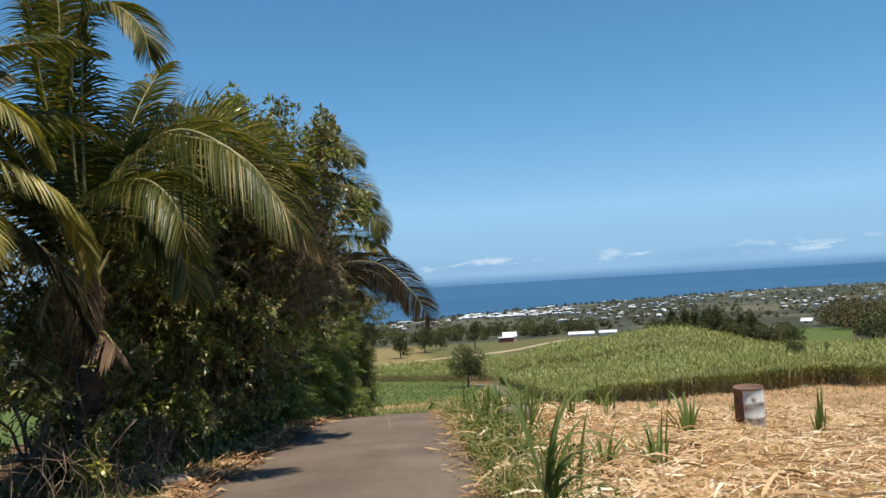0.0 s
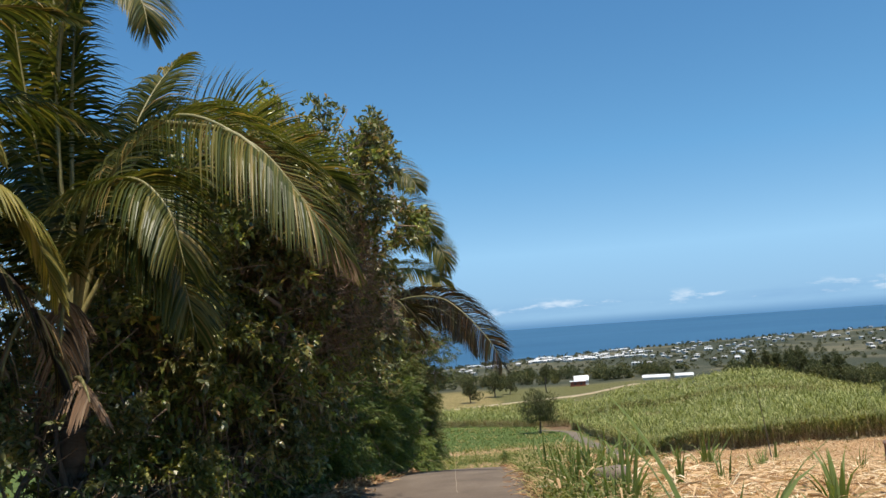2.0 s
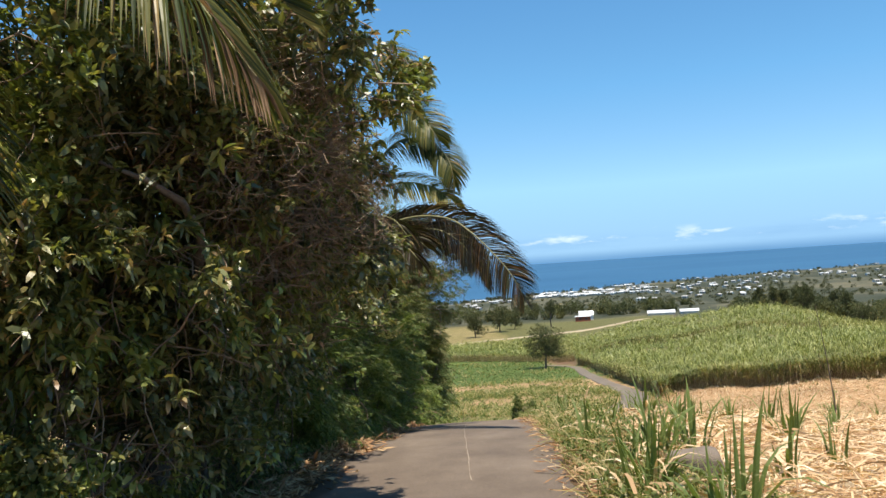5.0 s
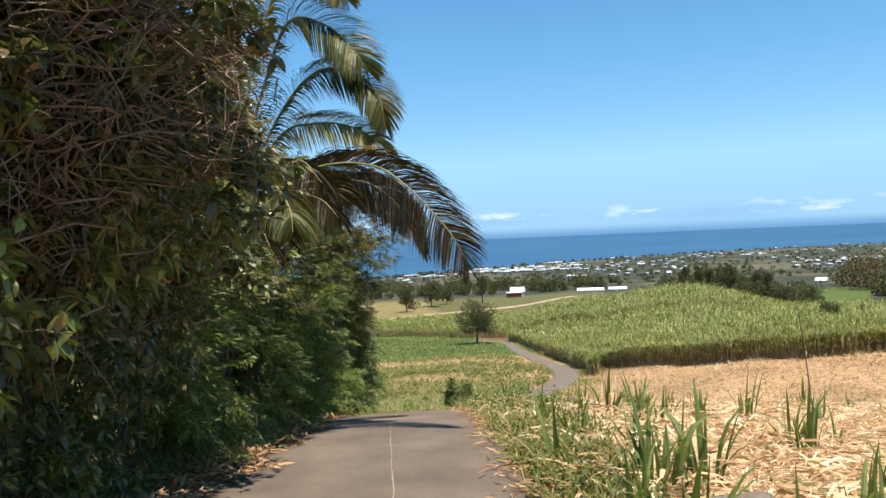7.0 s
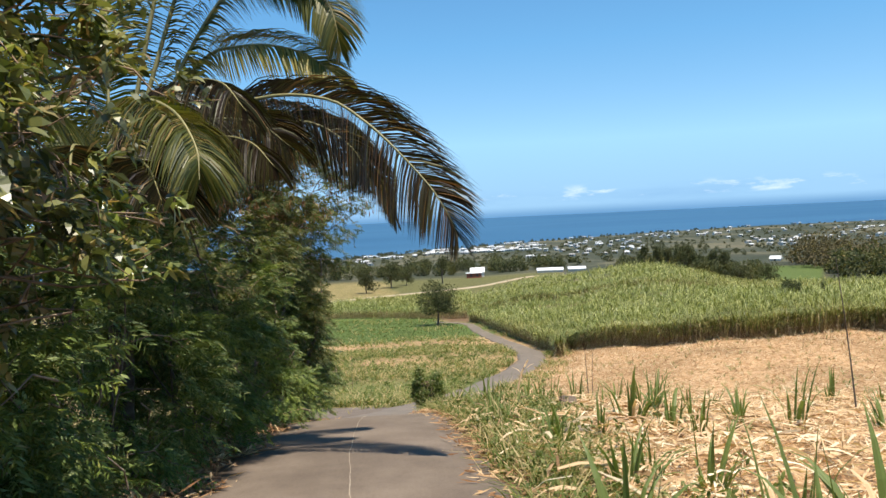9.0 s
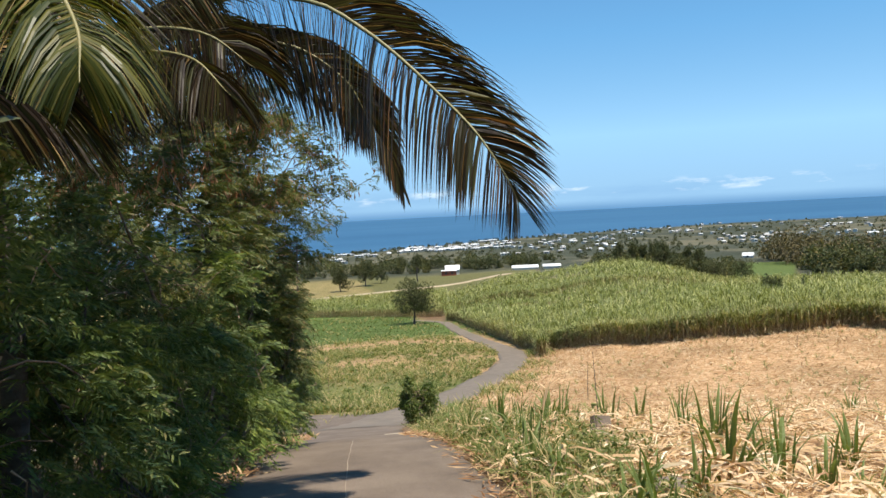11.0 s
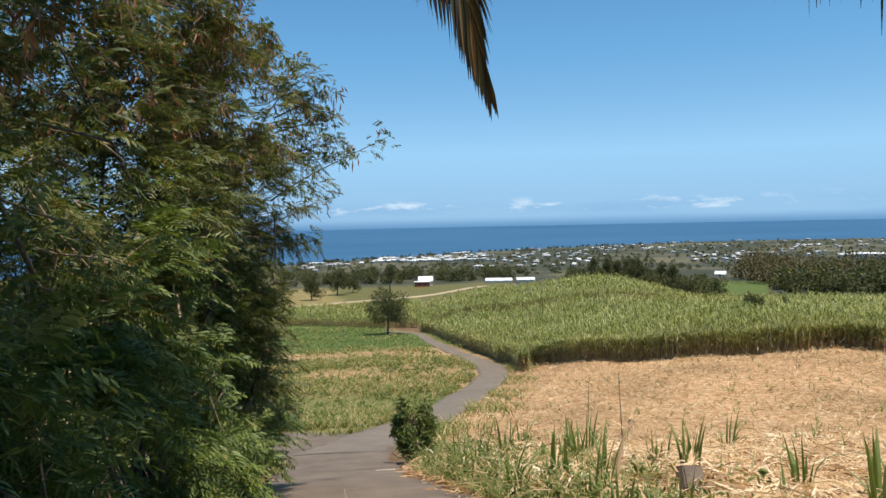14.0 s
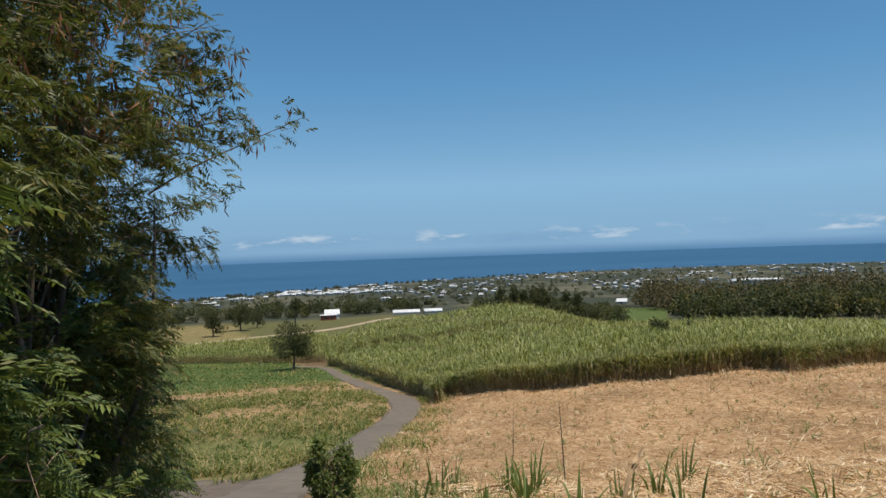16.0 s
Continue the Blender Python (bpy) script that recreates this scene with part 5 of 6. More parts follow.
# white paint on the sunward side; the shaded side's darkness is coloured in with rust
white = lambda i, j: 3 <= i < 10 and (j >= 18 or j < 2)
v, f = lathe(prof, lambda i, j: not white(i, j))
link_mesh("shell", raw_mesh("shell", v, f, M_RUSTSHADE, True), drum)
v, f = lathe(prof, white)
link_mesh("sunward_paint", raw_mesh("sunward_paint", v, f, M_FLAKE, True), drum, "flaking white paint")
tagged(drum, "rusty steel oil drum with flaking white paint", "drum")

M_STONE = surface("dark_stone", [(0.3, (0.15, 0.115, 0.088)), (0.7, (0.25, 0.195, 0.15))], 5, 0.95, 40, 0.6, 0.02)


def rock(x, y, sx, sy, sz, label):
    bm = bmesh.new()
    bmesh.ops.create_icosphere(bm, subdivisions=3, radius=1.0)
    for vert in bm.verts:
        c = vert.co
        q = Vector((math.copysign(abs(c.x) ** 0.3, c.x), math.copysign(abs(c.y) ** 0.3, c.y), math.copysign(abs(c.z) ** 0.3, c.z)))
        k = 1 + 0.16 * noise.noise(q * 1.5 + Vector((x, y, 0))) + 0.06 * noise.noise(q * 6.0)
        vert.co = Vector((q.x * sx * k, q.y * sy * k, q.z * sz * k + sz * 0.75))
    ob = part("stone", bm, M_STONE, None, smooth=True)
    ob.location = (x, y, float(ground_z(x, y)))
    tagged(ob, label, "stone", "stones on the verge")


rock(2.3, 14.35, 0.25, 0.17, 0.24, "squat grey-brown stone block among the verge's straw")
rock(2.95, 22.35, 0.17, 0.14, 0.1, "small grey-brown stone among straw and shoots")
rock(-2.45, 9.9, 0.16, 0.14, 0.09, "small grey stone at the hedge's foot")

bm = bmesh.new()
bmesh.ops.create_cube(bm, size=1.0, matrix=Matrix.Diagonal((0.36, 0.15, 0.28, 1)))
bmesh.ops.bevel(bm, geom=bm.edges[:], offset=0.02, segments=2, affect="EDGES")
slab = part("broken_slab", bm, M_STONE, None)
slab.matrix_basis = pose(4.5, 28.3, float(ground_z(4.5, 28.3)) + 0.17, -24, 12, 20)
tagged(slab, "tilted dark broken concrete slab in the verge grass", "slab")
stick = new("dry_cane_stick")
stick.location = (3.3, 27.7, float(ground_z(3.3, 27.7)) - 0.05)
v, f = tube(bezier([(0, 0, 0), (0.03, 0.05, 0.4), (0.16, 0.1, 0.85), (0.3, 0.1, 1.1)], 12), np.linspace(0.028, 0.014, 12), 7)
link_mesh("stem", raw_mesh("stem", v, f, M_STRAW, True), stick)
o = unit(np.array([[0.9, 0.2, 0], [-0.5, 0.4, 0]]))
v, f = blades(np.array([[0.16, 0.1, 0.85]] * 2), unit(o * 0.6 + [0, 0, 0.6]), o, [0.35, 0.25], [0.03, 0.03], [0.3, 0.4], 3)
link_mesh("leaf", raw_mesh("leaf", v, f, M_STRAW), stick)
tagged(stick, "pale bent dry cane stick standing in the verge", "stalk")

# ---- standing cane ----
def cane_patch(name, ok, box, n_near, label, height_m=2.2, big=1.0):
    x, y = scatter(n_near, *box, ok)
    n = len(x)
    d, _ = polar(x, y)
    grow = np.interp(d, [70, 110, 200, 320], [1.0, 1.25, 1.9, 2.5]) * big
    per = np.where(d < 115, 7, np.where(d < 170, 5, 3))
    top = ground_z(x, y) + height_m + np.where(d > np.interp(polar(x, y)[1], TIER_AZ, TIER_D), 1.0, 0) * (name == "cane_field") - 0.85 * (name == "cane_field") * (1 - smooth(0.6, 3.2, d - np.interp(polar(x, y)[1], EDGE_AZ, EDGE_D))) + 0.25 * np.sin(x * 0.21 + y * 0.13) + rng.normal(size=n) * 0.42 + 0.3 * np.sin(x * 0.9) * np.sin(y * 0.8)
    p = np.repeat(np.stack([x, y, top - 0.5], -1), per, 0) + rng.normal(size=(per.sum(), 3)) * [0.25, 0.25, 0.15]
    a = rng.uniform(0, 2 * np.pi, per.sum())
    out = np.stack([np.cos(a), np.sin(a), 0 * a], -1)
    g = np.repeat(grow, per)
    v, f = strips(p, unit(out * 0.33 + np.array([0, 0, 1.0])), out, rng.uniform(0.5, 1.15, per.sum()) * np.sqrt(g), rng.uniform(0.045, 0.085, per.sum()) * g, rng.uniform(0.2, 1.2, per.sum()), 2)
    return stuff(name, v, f, M_CANE, label, "sugar cane")


cane_patch("cane_field", lambda a, b: in_cane(a, b) & (rng.random(len(a)) < np.interp(polar(a, b)[0], [70, 110, 180, 280], [1, 0.85, 0.5, 0.3])), (8, 190, 60, 270), 31000, "tall standing sugar cane with light green tops")


def cane_edge(name, az0, az1, depth, n, d_of, label, green=0.25, lift=-0.05):
    """The cut face of a cane field: dark stalks and hanging dry leaves."""
    az = rng.uniform(az0, az1, n)
    d = d_of(az) - 0.1 + 0.35 * np.sin(az * 9.0) * np.sin(az * 23.0) + rng.random(n) ** 1.5 * depth
    x, y = HUB[0] + d * np.sin(np.radians(az)), HUB[1] + d * np.cos(np.radians(az))
    k = lane_gap(x, y) > 2.3
    x, y = x[k], y[k]
    n = len(x)
    foot = on_ground(x, y, lift)
    a = rng.uniform(0, 2 * np.pi, n)
    lean = np.stack([np.cos(a), np.sin(a), 0 * a], -1) * rng.uniform(0, 0.22, (n, 1))
    way = unit(lean + np.array([0, 0, 1.0]))
    side = unit(np.cross(way, rng.normal(size=(n, 3))))
    s = rhombs(foot, way, side, rng.uniform(1.2, 3.0, n), rng.uniform(0.035, 0.07, n), 0.3, 0.5)
    m = n * 3
    q = np.repeat(foot, 3, 0) + np.repeat(way, 3, 0) * rng.uniform(0.4, 2.1, (m, 1))
    a = rng.uniform(0, 2 * np.pi, m)
    out = np.stack([np.cos(a), np.sin(a), 0 * a], -1)
    w = unit(out * 0.5 + np.array([0, 0, -0.8]) + rng.normal(size=(m, 3)) * 0.3)
    t = rhombs(q, w, unit(np.cross(w, rng.normal(size=(m, 3)))), rng.uniform(0.5, 1.0, m), rng.uniform(0.03, 0.07, m), 0.2, 0.4)
    v, f = join([s, t])
    stuff(name, v, f, M_CANEDRY, label, "sugar cane")
    m = int(n * green * 4)
    i = rng.choice(n, m)
    q = foot[i] + way[i] * rng.uniform(0.7, 2.0, (m, 1))
    a = rng.uniform(0, 2 * np.pi, m)
    out = np.stack([np.cos(a), np.sin(a), 0 * a], -1)
    v, f = strips(q, unit(out * 0.3 + np.array([0, 0, 1.0])), out, rng.uniform(0.6, 1.3, m), rng.uniform(0.035, 0.075, m), rng.uniform(0.3, 1.5, m), 3)
    stuff(name + "_tops", v, f, M_CANE, "green leaf tops along the cane field's edge", "sugar cane")


cane_edge("cane_stalks", 9.5, 58, 2.2, 8500, lambda a: np.interp(a, EDGE_AZ, EDGE_D), "dark brown cane stalks with dry leaves at the field's edge", 1.3)
cane_edge("tier_cane_stalks", 10, 40, 2.0, 3600, lambda a: np.interp(a, TIER_AZ, TIER_D) + 2.2, "shaded cane stalks along the track through the field", 0.9, 0.9)
lane_edge = LANE_P[(LANE_P[:, 1] > 96) & (LANE_P[:, 1] < 212)]
lane_az = polar(lane_edge[:, 0] + 2.9, lane_edge[:, 1])
order = np.argsort(lane_az[1])
cane_edge("lane_cane_stalks", 9.3, 16.6, 4.0, 3000, lambda a: np.interp(a, lane_az[1][order], lane_az[0][order]), "cane stalks and dry leaves beside the lane", 1.0)
LEFT_D = lambda a: np.interp(a, [-6, 0, 6, 9], [214, 212, 199, 196])
cane_patch("far_cane_field", lambda a, b: (polar(a, b)[0] > LEFT_D(polar(a, b)[1])) & (polar(a, b)[0] < np.interp(polar(a, b)[1], [-2, 2.5, 5.5, 10], [272, 284, 292, 308])) & (polar(a, b)[1] < 9.3) & (lane_gap(a, b) > 2.2), (-30, 70, 205, 375), 7000, "distant yellow-green sugar cane beyond the tree", 2.0)
cane_edge("far_cane_stalks", -6, 9, 3.0, 2800, LEFT_D, "pale dry stalks along the distant cane edge", 0.3)

BUSH = (2.62, 38.0)

# ---- the grassy field left of the lane ----
def left_field(a, b):
    d, az = polar(a, b)
    return (d > 27) & (d < 205) & (lane_gap(a, b) > 1.9) & ~in_field(a, b) & (az < 13) & (az > -12) & (b > np.interp(a, [-20, -6, -1.5, 1.5, 4, 6], [63.5, 62, 61, 59.5, 60.5, 63]))


x, y = scatter(9000, -30, 30, 44, 222, lambda a, b: left_field(a, b) & (rng.random(len(a)) < (0.35 + 0.65 * (np.sin(b * 0.21 + a * 0.05 + 1.0 + 0.6 * np.sin(a * 0.4)) > -0.35)) * np.interp(polar(a, b)[0], [38, 60, 122, 132, 205], [1, 0.8, 0.4, 0.04, 0.04])))
n = len(x)
d, _ = polar(x, y)
per = 6
p = np.repeat(on_ground(x, y), per, 0) + rng.normal(size=(n * per, 3)) * [0.12, 0.12, 0]
a = rng.uniform(0, 2 * np.pi, n * per)
out = np.stack([np.cos(a), np.sin(a), 0 * a], -1)
g = np.repeat(np.interp(d, [25, 60, 200], [1, 1.3, 2.0]) * (0.45 + 0.75 * (np.sin(y * 0.21 + x * 0.05 + 1.0) > -0.2) + 0.35 * (y < 70)), per)
v, f = strips(p, unit(out * 0.5 + np.array([0, 0, 1.0])), out, rng.uniform(0.25, 0.75, n * per) * g, rng.uniform(0.02, 0.04, n * per) * np.repeat(np.interp(d, [25, 60, 200], [1, 2, 4]), per), rng.uniform(0.4, 1.2, n * per), 2)
x2, y2 = scatter(800, -20, 26, 44, 135, lambda a, b: left_field(a, b) & (np.sin(a * 0.45 + 2) * np.sin(b * 0.31) + rng.normal(size=len(a)) * 0.5 > 0.1))
q = np.repeat(on_ground(x2, y2, 0.15), 5, 0) + rng.normal(size=(5 * len(x2), 3)) * [0.2, 0.2, 0.1]
tv, tf = tuft_leaves(q, unit(rng.normal(size=q.shape) + [0, 0, 1.0]), 5, 0.28, 0.1, 0.0)
stuff("field_weeds", tv, tf, M_SHOOT, "dark green weed clumps dotted over the dry field", "weeds")
stuff("field_grass", v, f, M_GRASS, "patchy weeds and regrowth on the dry field", "grass")

def by_lane(a, b):
    g = lane_gap(a, b)
    side = a - np.interp(b, LANE_P[:, 1], LANE_P[:, 0])
    return (b > 47) & (b < 112) & (g > 1.75) & (g < np.where(side > 0, 2.2 + 3.2 * rng.random(len(a)), 2.1 + 1.4 * rng.random(len(a)))) & (np.sin(a * 0.5 + b * 0.33) + rng.random(len(a)) > 0.2)


x, y = scatter(2300, 0, 32, 46, 112, by_lane)
x2, y2 = scatter(900, -16, 7, 57, 68, lambda a, b: (b > np.interp(a, [-20, -6, -1.5, 1.5, 4, 6], [63.5, 62, 61, 59.5, 60.5, 63]) - 0.5) & (b < np.interp(a, [-20, -6, -1.5, 1.5, 4, 6], [63.5, 62, 61, 59.5, 60.5, 63]) + 2.5 * rng.random(len(a))) & (lane_gap(a, b) > 1.9))
x, y = np.r_[x, x2], np.r_[y, y2]
p = np.repeat(on_ground(x, y), 6, 0) + rng.normal(size=(6 * len(x), 3)) * [0.12, 0.12, 0]
m = len(p)
a = rng.uniform(0, 2 * np.pi, m)
out = np.stack([np.cos(a), np.sin(a), 0 * a], -1)
v, f = strips(p, unit(out * 0.45 + np.array([0, 0, 1.0])), out, rng.uniform(0.3, 0.95, m), rng.uniform(0.03, 0.06, m), rng.uniform(0.3, 1.1, m), 2)
stuff("lane_grass", v, f, M_GRASS, "ragged tall grass along the lane and the fork", "grass")

x, y = scatter(9000, -30, 34, 120, 222, lambda a, b: left_field(a, b) & (polar(a, b)[0] > 129))
n = len(x)
a = rng.uniform(0, 2 * np.pi, n)
out = np.stack([np.cos(a), np.sin(a), 0 * a], -1)
v, f = strips(on_ground(x, y), unit(out * 0.5 + np.array([0, 0, 1.0])), out, rng.uniform(0.25, 0.6, n), rng.uniform(0.1, 0.2, n), rng.uniform(0.4, 1.2, n), 2)
stuff("green_field_grass", v, f, M_WEEDDARK, "strip of vivid short green crop before the far cane", "grass")

broadleaf("corner_bush", "small upright dark green bush at the road fork", BUSH, [((BUSH[0], BUSH[1], float(ground_z(*BUSH)) + 0.78), (0.52, 0.52, 0.92))], 1150, 0.12, 0.034, 7, 0.03, M_SHOOT, 7, 25, "bush", 0.0)

# ---- distance: trees ----
def far_tree(name, label, x, y, tall, wide, leaf_size, n, lean=0.0, bare=0.08, group=""):
    z = float(ground_z(x, y))
    base = new(name)
    base.location = (x, y, z - 0.1)
    wood = [limb((0, 0, 0), (lean, 0, tall * 0.55), tall * 0.025, tall * 0.014, 0.1, 6, 7)]
    blobs = []
    for k in range(7):
        c = np.array([lean + wide * 0.22 * math.cos(2.4 * k), wide * 0.22 * math.sin(2.4 * k), tall * (bare + 0.25 + (0.57 - bare) * k / 6)]) + rng.normal(size=3) * wide * 0.05
        wood.append(limb((lean * 0.5, 0, tall * 0.3), c, tall * 0.012, tall * 0.004, 0.2, 5, 5))
        blobs.append((c, (wide * rng.uniform(0.24, 0.36), wide * rng.uniform(0.24, 0.36), tall * rng.uniform(0.14, 0.24))))
    v, f = join(wood)
    link_mesh("trunk", raw_mesh("trunk", v, f, M_BARK, True), base)
    ps = [blob_points(n // 7, c, r, 0.3) for c, r in blobs]
    p, o = np.concatenate([q[0] for q in ps]), np.concatenate([q[1] for q in ps])
    v, f = tuft_leaves(p, o, 5, leaf_size * 0.6, leaf_size * 0.24, 0.1)
    link_mesh("crown", raw_mesh("crown", v, f, M_FARTREE), base)
    return tagged(base, label, "tree", group)


far_tree("field_tree", "single rounded dark tree standing in the green field", 20.8, 191.0, 10.0, 8.8, 0.5, 3000, 0.3, 0.05)
far_tree("tree", "dark leafy tree beyond the cane", 10.8, 395.0, 13, 10, 1.3, 700, group="distant trees")
far_tree("tree", "dark leafy tree beyond the cane", 24.5, 425.0, 14, 12, 1.3, 700, group="distant trees")
far_tree("tree", "tall thin tree with a small dark crown", 52.8, 436.0, 15, 6, 1.2, 400, 0, 0.4, "distant trees")
far_tree("tree", "dark leafy tree beyond the cane", 33.5, 440.0, 10, 8, 1.2, 400, group="distant trees")
far_tree("tree", "round dark tree at the cane's far edge", 154, 308.0, 8.5, 8, 0.9, 600, group="distant trees")
far_tree("tree", "round dark tree at the cane's far edge", 163, 303.0, 9, 10.5, 0.9, 700, group="distant trees")
far_tree("tree", "small dark tree standing among the cane", 70.5, 131.0, 4.6, 3.2, 0.5, 300, 0, 0.4, "distant trees")
far_tree("tree", "thin bare-topped stem standing among the cane", 76.4, 131.9, 4.4, 0.7, 0.3, 90, 0, 0.45, "distant trees")
for k in range(18):
    az, d = rng.uniform(21.5, 28.0), rng.uniform(345, 420)
    far_tree("tree", "dark palm-like tree in the wood beyond the cane", d * math.sin(radians(az)), HUB[1] + d * math.cos(radians(az)), rng.uniform(8, 14), rng.uniform(3.5, 6), 1.0, 350, rng.normal() * 0.8, 0.35, "distant trees")


def wood_belt(name, az0, az1, d0, d1, count, tall, label, mat=M_FARTREE, size=1.1, clumps=80):
    """Far woods: many ragged crowns."""
    ps, os_ = [], []
    for k in range(count):
        az, d = rng.uniform(az0, az1), 1 / rng.uniform(1 / d1, 1 / d0)
        d = min(d, float(np.interp(az, SHORE_AZ, SHORE_D)) - 12)
        x, y = d * math.sin(radians(az)), HUB[1] + d * math.cos(radians(az))
        h = tall * rng.uniform(0.45, 1.3)
        p, o = blob_points(clumps, (x, y, float(ground_z(x, y)) + h * 0.5), (h * 0.6, h * 0.6, h * 0.55), 0.3)
        ps.append(p)
        os_.append(o)
    v, f = tuft_leaves(np.concatenate(ps), np.concatenate(os_), 3, size, size * 0.5, 0.1)
    stuff(name, v, f, mat, label, "woods")


# scrub green lightened and greyed: distance haze mixed into the leaf colour
M_HAZYSCRUB = leaf("haze_greyed_scrub_foliage", [(0.0, (0.085, 0.092, 0.06)), (0.7, (0.12, 0.125, 0.078)), (1.0, (0.17, 0.16, 0.1))], 0.8, 0.25, 0.1)
M_FARBROWN = leaf("far_brown_foliage", [(0.0, (0.09, 0.075, 0.045)), (0.7, (0.14, 0.115, 0.06)), (1.0, (0.22, 0.17, 0.08))], 0.7, 0.2, 0.2)
wood_belt("woods", 34.2, 62, 345, 440, 120, 11, "dark mixed woodland beyond the cane field", M_FARTREE, 1.7, 90)
wood_belt("brown_woods", 31.5, 56, 420, 540, 110, 13, "brownish dry woodland", M_FARBROWN, 1.7, 80)
wood_belt("pasture_shrubs", 33.0, 36.5, 380, 450, 16, 5, "rounded shrubs along the pasture's edge", M_FARTREE, 1.2, 60)
wood_belt("valley_woods", -8, 17, 490, 570, 150, 7, "belt of dark trees across the plain", M_FARTREE, 1.2)
wood_belt("town_trees", -8, 62, 540, 1300, 1500, 2.2, "scattered green trees, greyed by painted haze, between distant houses", M_HAZYSCRUB, 1.5, 13)
wood_belt("hill_woods", 20, 29, 345, 430, 120, 6, "dark trees behind the cane hill")

# ---- distance: buildings ----
M_WALL = surface("white_render", [(0.3, (0.6, 0.58, 0.54)), (0.7, (0.78, 0.76, 0.72))], 0.3, 0.85)
M_SHEET = surface("pale_metal_roof", [(0.3, (0.62, 0.62, 0.62)), (0.7, (0.8, 0.8, 0.8))], 0.2, 0.5)
M_GREYROOF = surface("grey_roof", [(0.3, (0.3, 0.29, 0.28)), (0.7, (0.5, 0.48, 0.46))], 0.2, 0.7)
M_REDWALL = surface("red_brown_wall", [(0.3, (0.2, 0.06, 0.04)), (0.7, (0.3, 0.1, 0.06))], 0.3, 0.85)
M_DARKPANE = surface("dark_opening", [(0.3, (0.03, 0.03, 0.035)), (0.7, (0.06, 0.06, 0.07))], 0.5, 0.3)


def house_mesh(w, l, h, roof_h, wall_mat, roof_mat, windows=2, flat=False):
    """A simple house seen from far: walls, a pitched roof with eaves, door and windows."""
    base = new("house")
    bm = bmesh.new()
    bmesh.ops.create_cube(bm, size=1.0, matrix=Matrix.Translation((0, 0, h / 2 - 0.5)) @ Matrix.Diagonal((w, l, h + 1.0, 1)))
    part("wall", bm, wall_mat, base)
    bm = bmesh.new()
    e = 0.4
    q = [(-w / 2 - e, -l / 2 - e, h), (w / 2 + e, -l / 2 - e, h), (w / 2 + e, l / 2 + e, h), (-w / 2 - e, l / 2 + e, h), (-w / 2 - e, 0, h + roof_h), (w / 2 + e, 0, h + roof_h)]
    vs = [bm.verts.new(c) for c in q]
    for idx in ((0, 1, 5, 4), (2, 3, 4, 5), (0, 4, 3), (1, 2, 5), (3, 2, 1, 0)):
        bm.faces.new([vs[i] for i in idx])
    part("roof", bm, roof_mat, base)
    for k in range(windows):
        bm = bmesh.new()
        x = -w / 2 + w * (k + 0.7) / (windows + 0.4)
        bmesh.ops.create_cube(bm, size=1.0, matrix=Matrix.Translation((x, -l / 2, h * 0.55)) @ Matrix.Diagonal((1.1, 0.08, 1.2, 1)))
        part("window", bm, M_DARKPANE, base)
    return base


def set_house(ob, az, d, turn, label, category="house", group="", sink=0.0):
    x, y = d * math.sin(radians(az)), HUB[1] + d * math.cos(radians(az))
    ob.matrix_basis = pose(x, y, float(ground_z(x, y)) - sink, 0, 0, turn)
    return tagged(ob, label, category, group)


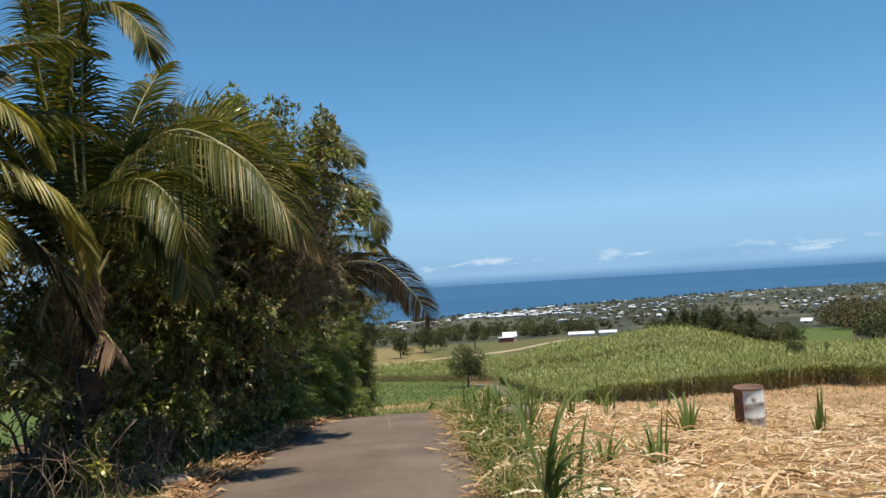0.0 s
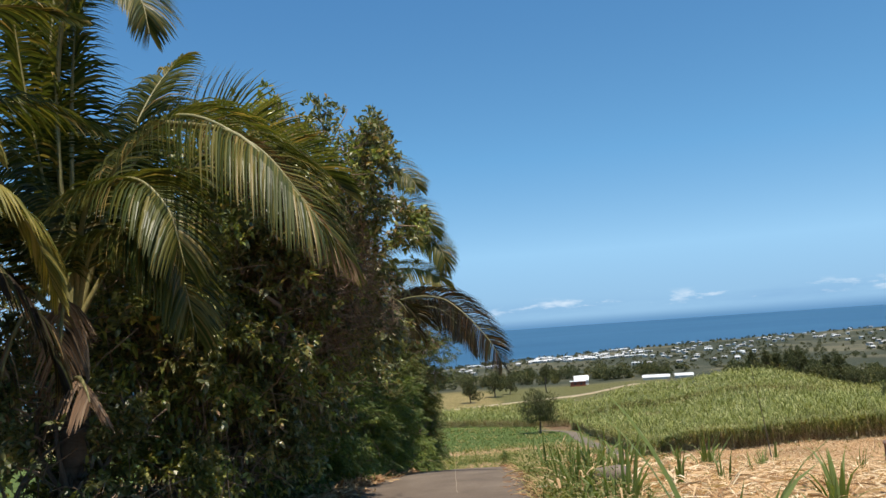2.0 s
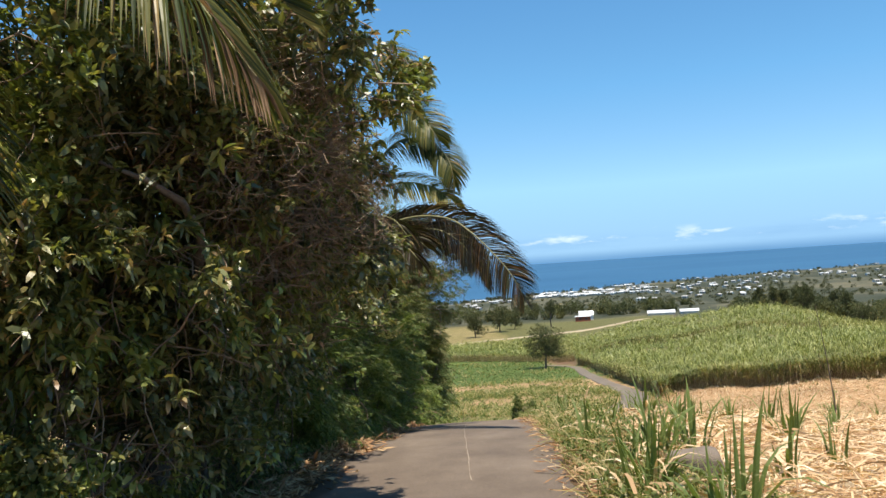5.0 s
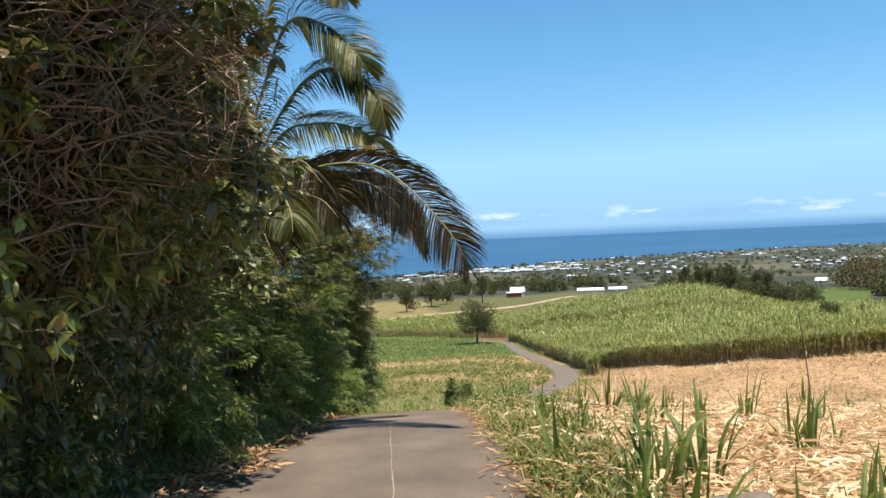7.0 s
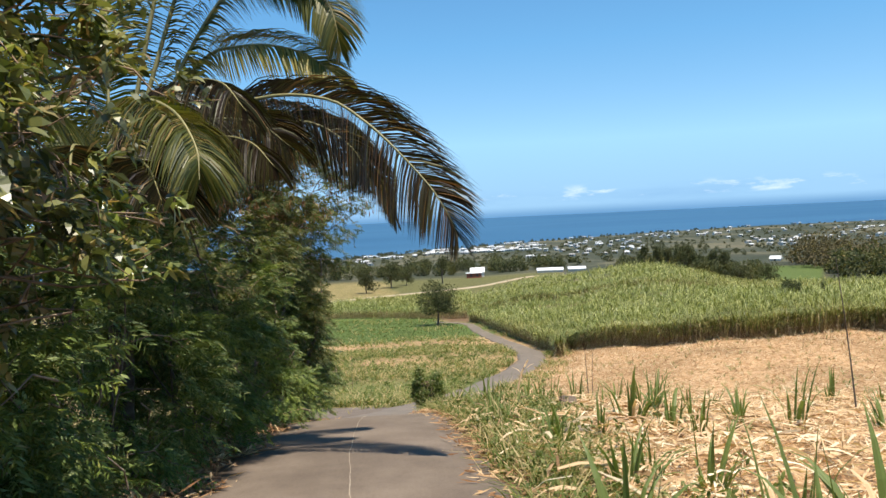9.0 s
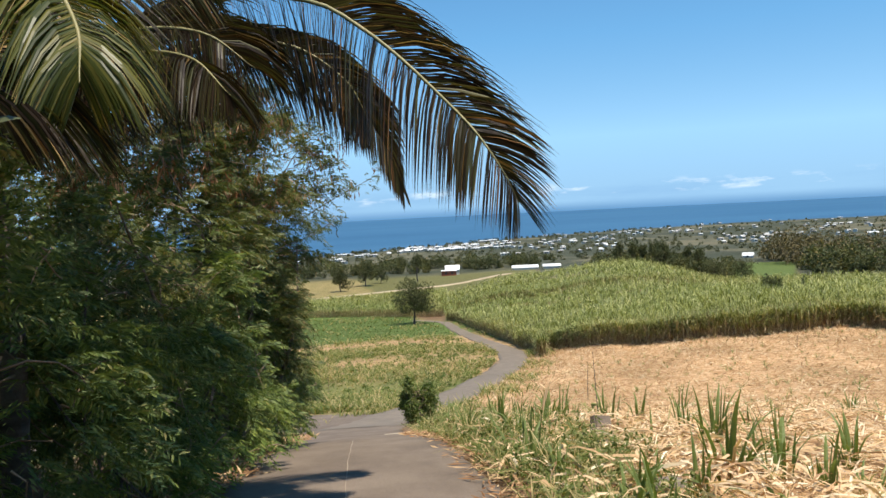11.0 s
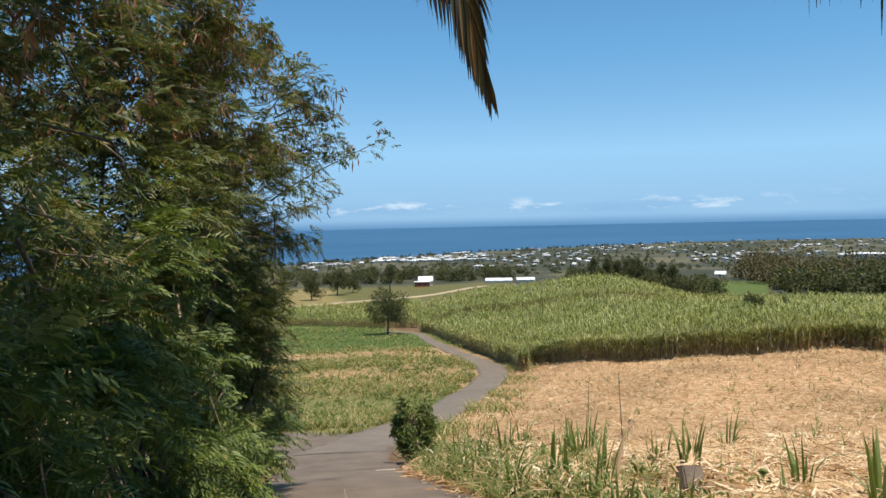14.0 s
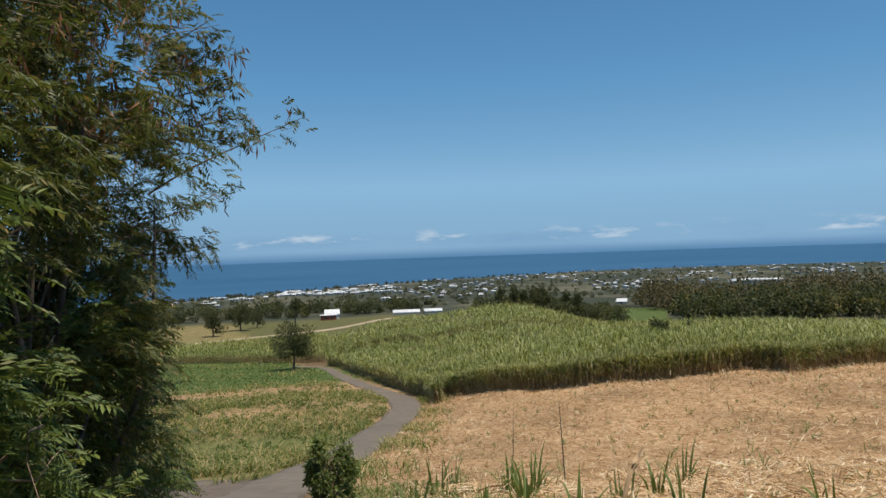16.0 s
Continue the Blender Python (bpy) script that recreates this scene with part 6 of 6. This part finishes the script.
set_house(house_mesh(8.6, 7, 3.0, 0.3, M_REDWALL, M_SHEET, 2), 9.5, 462, -8, "red-brown walled shed with a white roof", "shed")
big = house_mesh(8.0, 6, 3.0, 2.6, M_SHEET, M_SHEET, 0)
set_house(big, 9.75, 470, -8, "white gabled shed behind the red one", "shed")
set_house(house_mesh(15, 9, 1.5, 1.3, M_WALL, M_SHEET, 0), 15.0, 470, -14, "long low white warehouse beyond the cane", "warehouse")
set_house(house_mesh(10, 9, 1.3, 1.2, M_WALL, M_SHEET, 0), 16.9, 474, -14, "long low white warehouse beyond the cane", "warehouse")
set_house(house_mesh(5.5, 6, 1.2, 1.7, M_WALL, M_SHEET, 1), 30.2, 490, -40, "small hut with a bright pitched roof", "hut")
set_house(house_mesh(30, 8, 3.6, 1.0, M_WALL, M_SHEET, 8), 39.4, 690, -40, "long low white greenhouse-like building", "warehouse")
set_house(house_mesh(7, 6, 3, 0.8, M_WALL, M_SHEET, 2), 37.6, 690, -40, "low white farm building", "warehouse")
kinds = [house_mesh(3.4, 3.0, 1.5, 0.6, M_WALL, M_SHEET, 2), house_mesh(4.0, 3.4, 1.5, 0.7, M_WALL, M_GREYROOF, 2), house_mesh(3.0, 3.0, 2.1, 0.4, M_WALL, M_SHEET, 2), house_mesh(8, 4.5, 1.6, 0.4, M_WALL, M_SHEET, 3)]
KIND_LABEL = ("white house with a pale metal roof", "white house with a grey pitched roof", "two-storey white house", "long white building near the shore")
TOWN = [(-1.2, 2.2, 640, 745, 7), (1.5, 5.6, 725, 770, 9), (6, 13.9, 755, 850, 76), (10.8, 14, 860, 950, 10), (13.5, 22.5, 620, 860, 48), (21.5, 26.4, 900, 1090, 14),
        (28, 31.6, 660, 830, 22), (32, 37.8, 720, 1020, 24), (39.8, 45, 880, 1290, 34), (26, 48, 900, 1280, 44), (16, 28, 800, 1080, 20)]
first = set()
for a0, a1, d0, d1, n in TOWN:
    for k in range(n):
        az, d = rng.uniform(a0, a1), 1 / rng.uniform(1 / d1, 1 / d0)
        d = min(d, float(np.interp(az, SHORE_AZ, SHORE_D)) - 22)
        j = int(rng.integers(3)) if az > 14.5 else int(rng.choice([0, 1, 3, 3]))
        m = kinds[j]
        if j in first:
            m = copy_thing(m, Matrix.Identity(4))
        first.add(j)
        set_house(m, az, d, rng.uniform(-50, 50), KIND_LABEL[j] + " in the distant town", "house", "town houses")
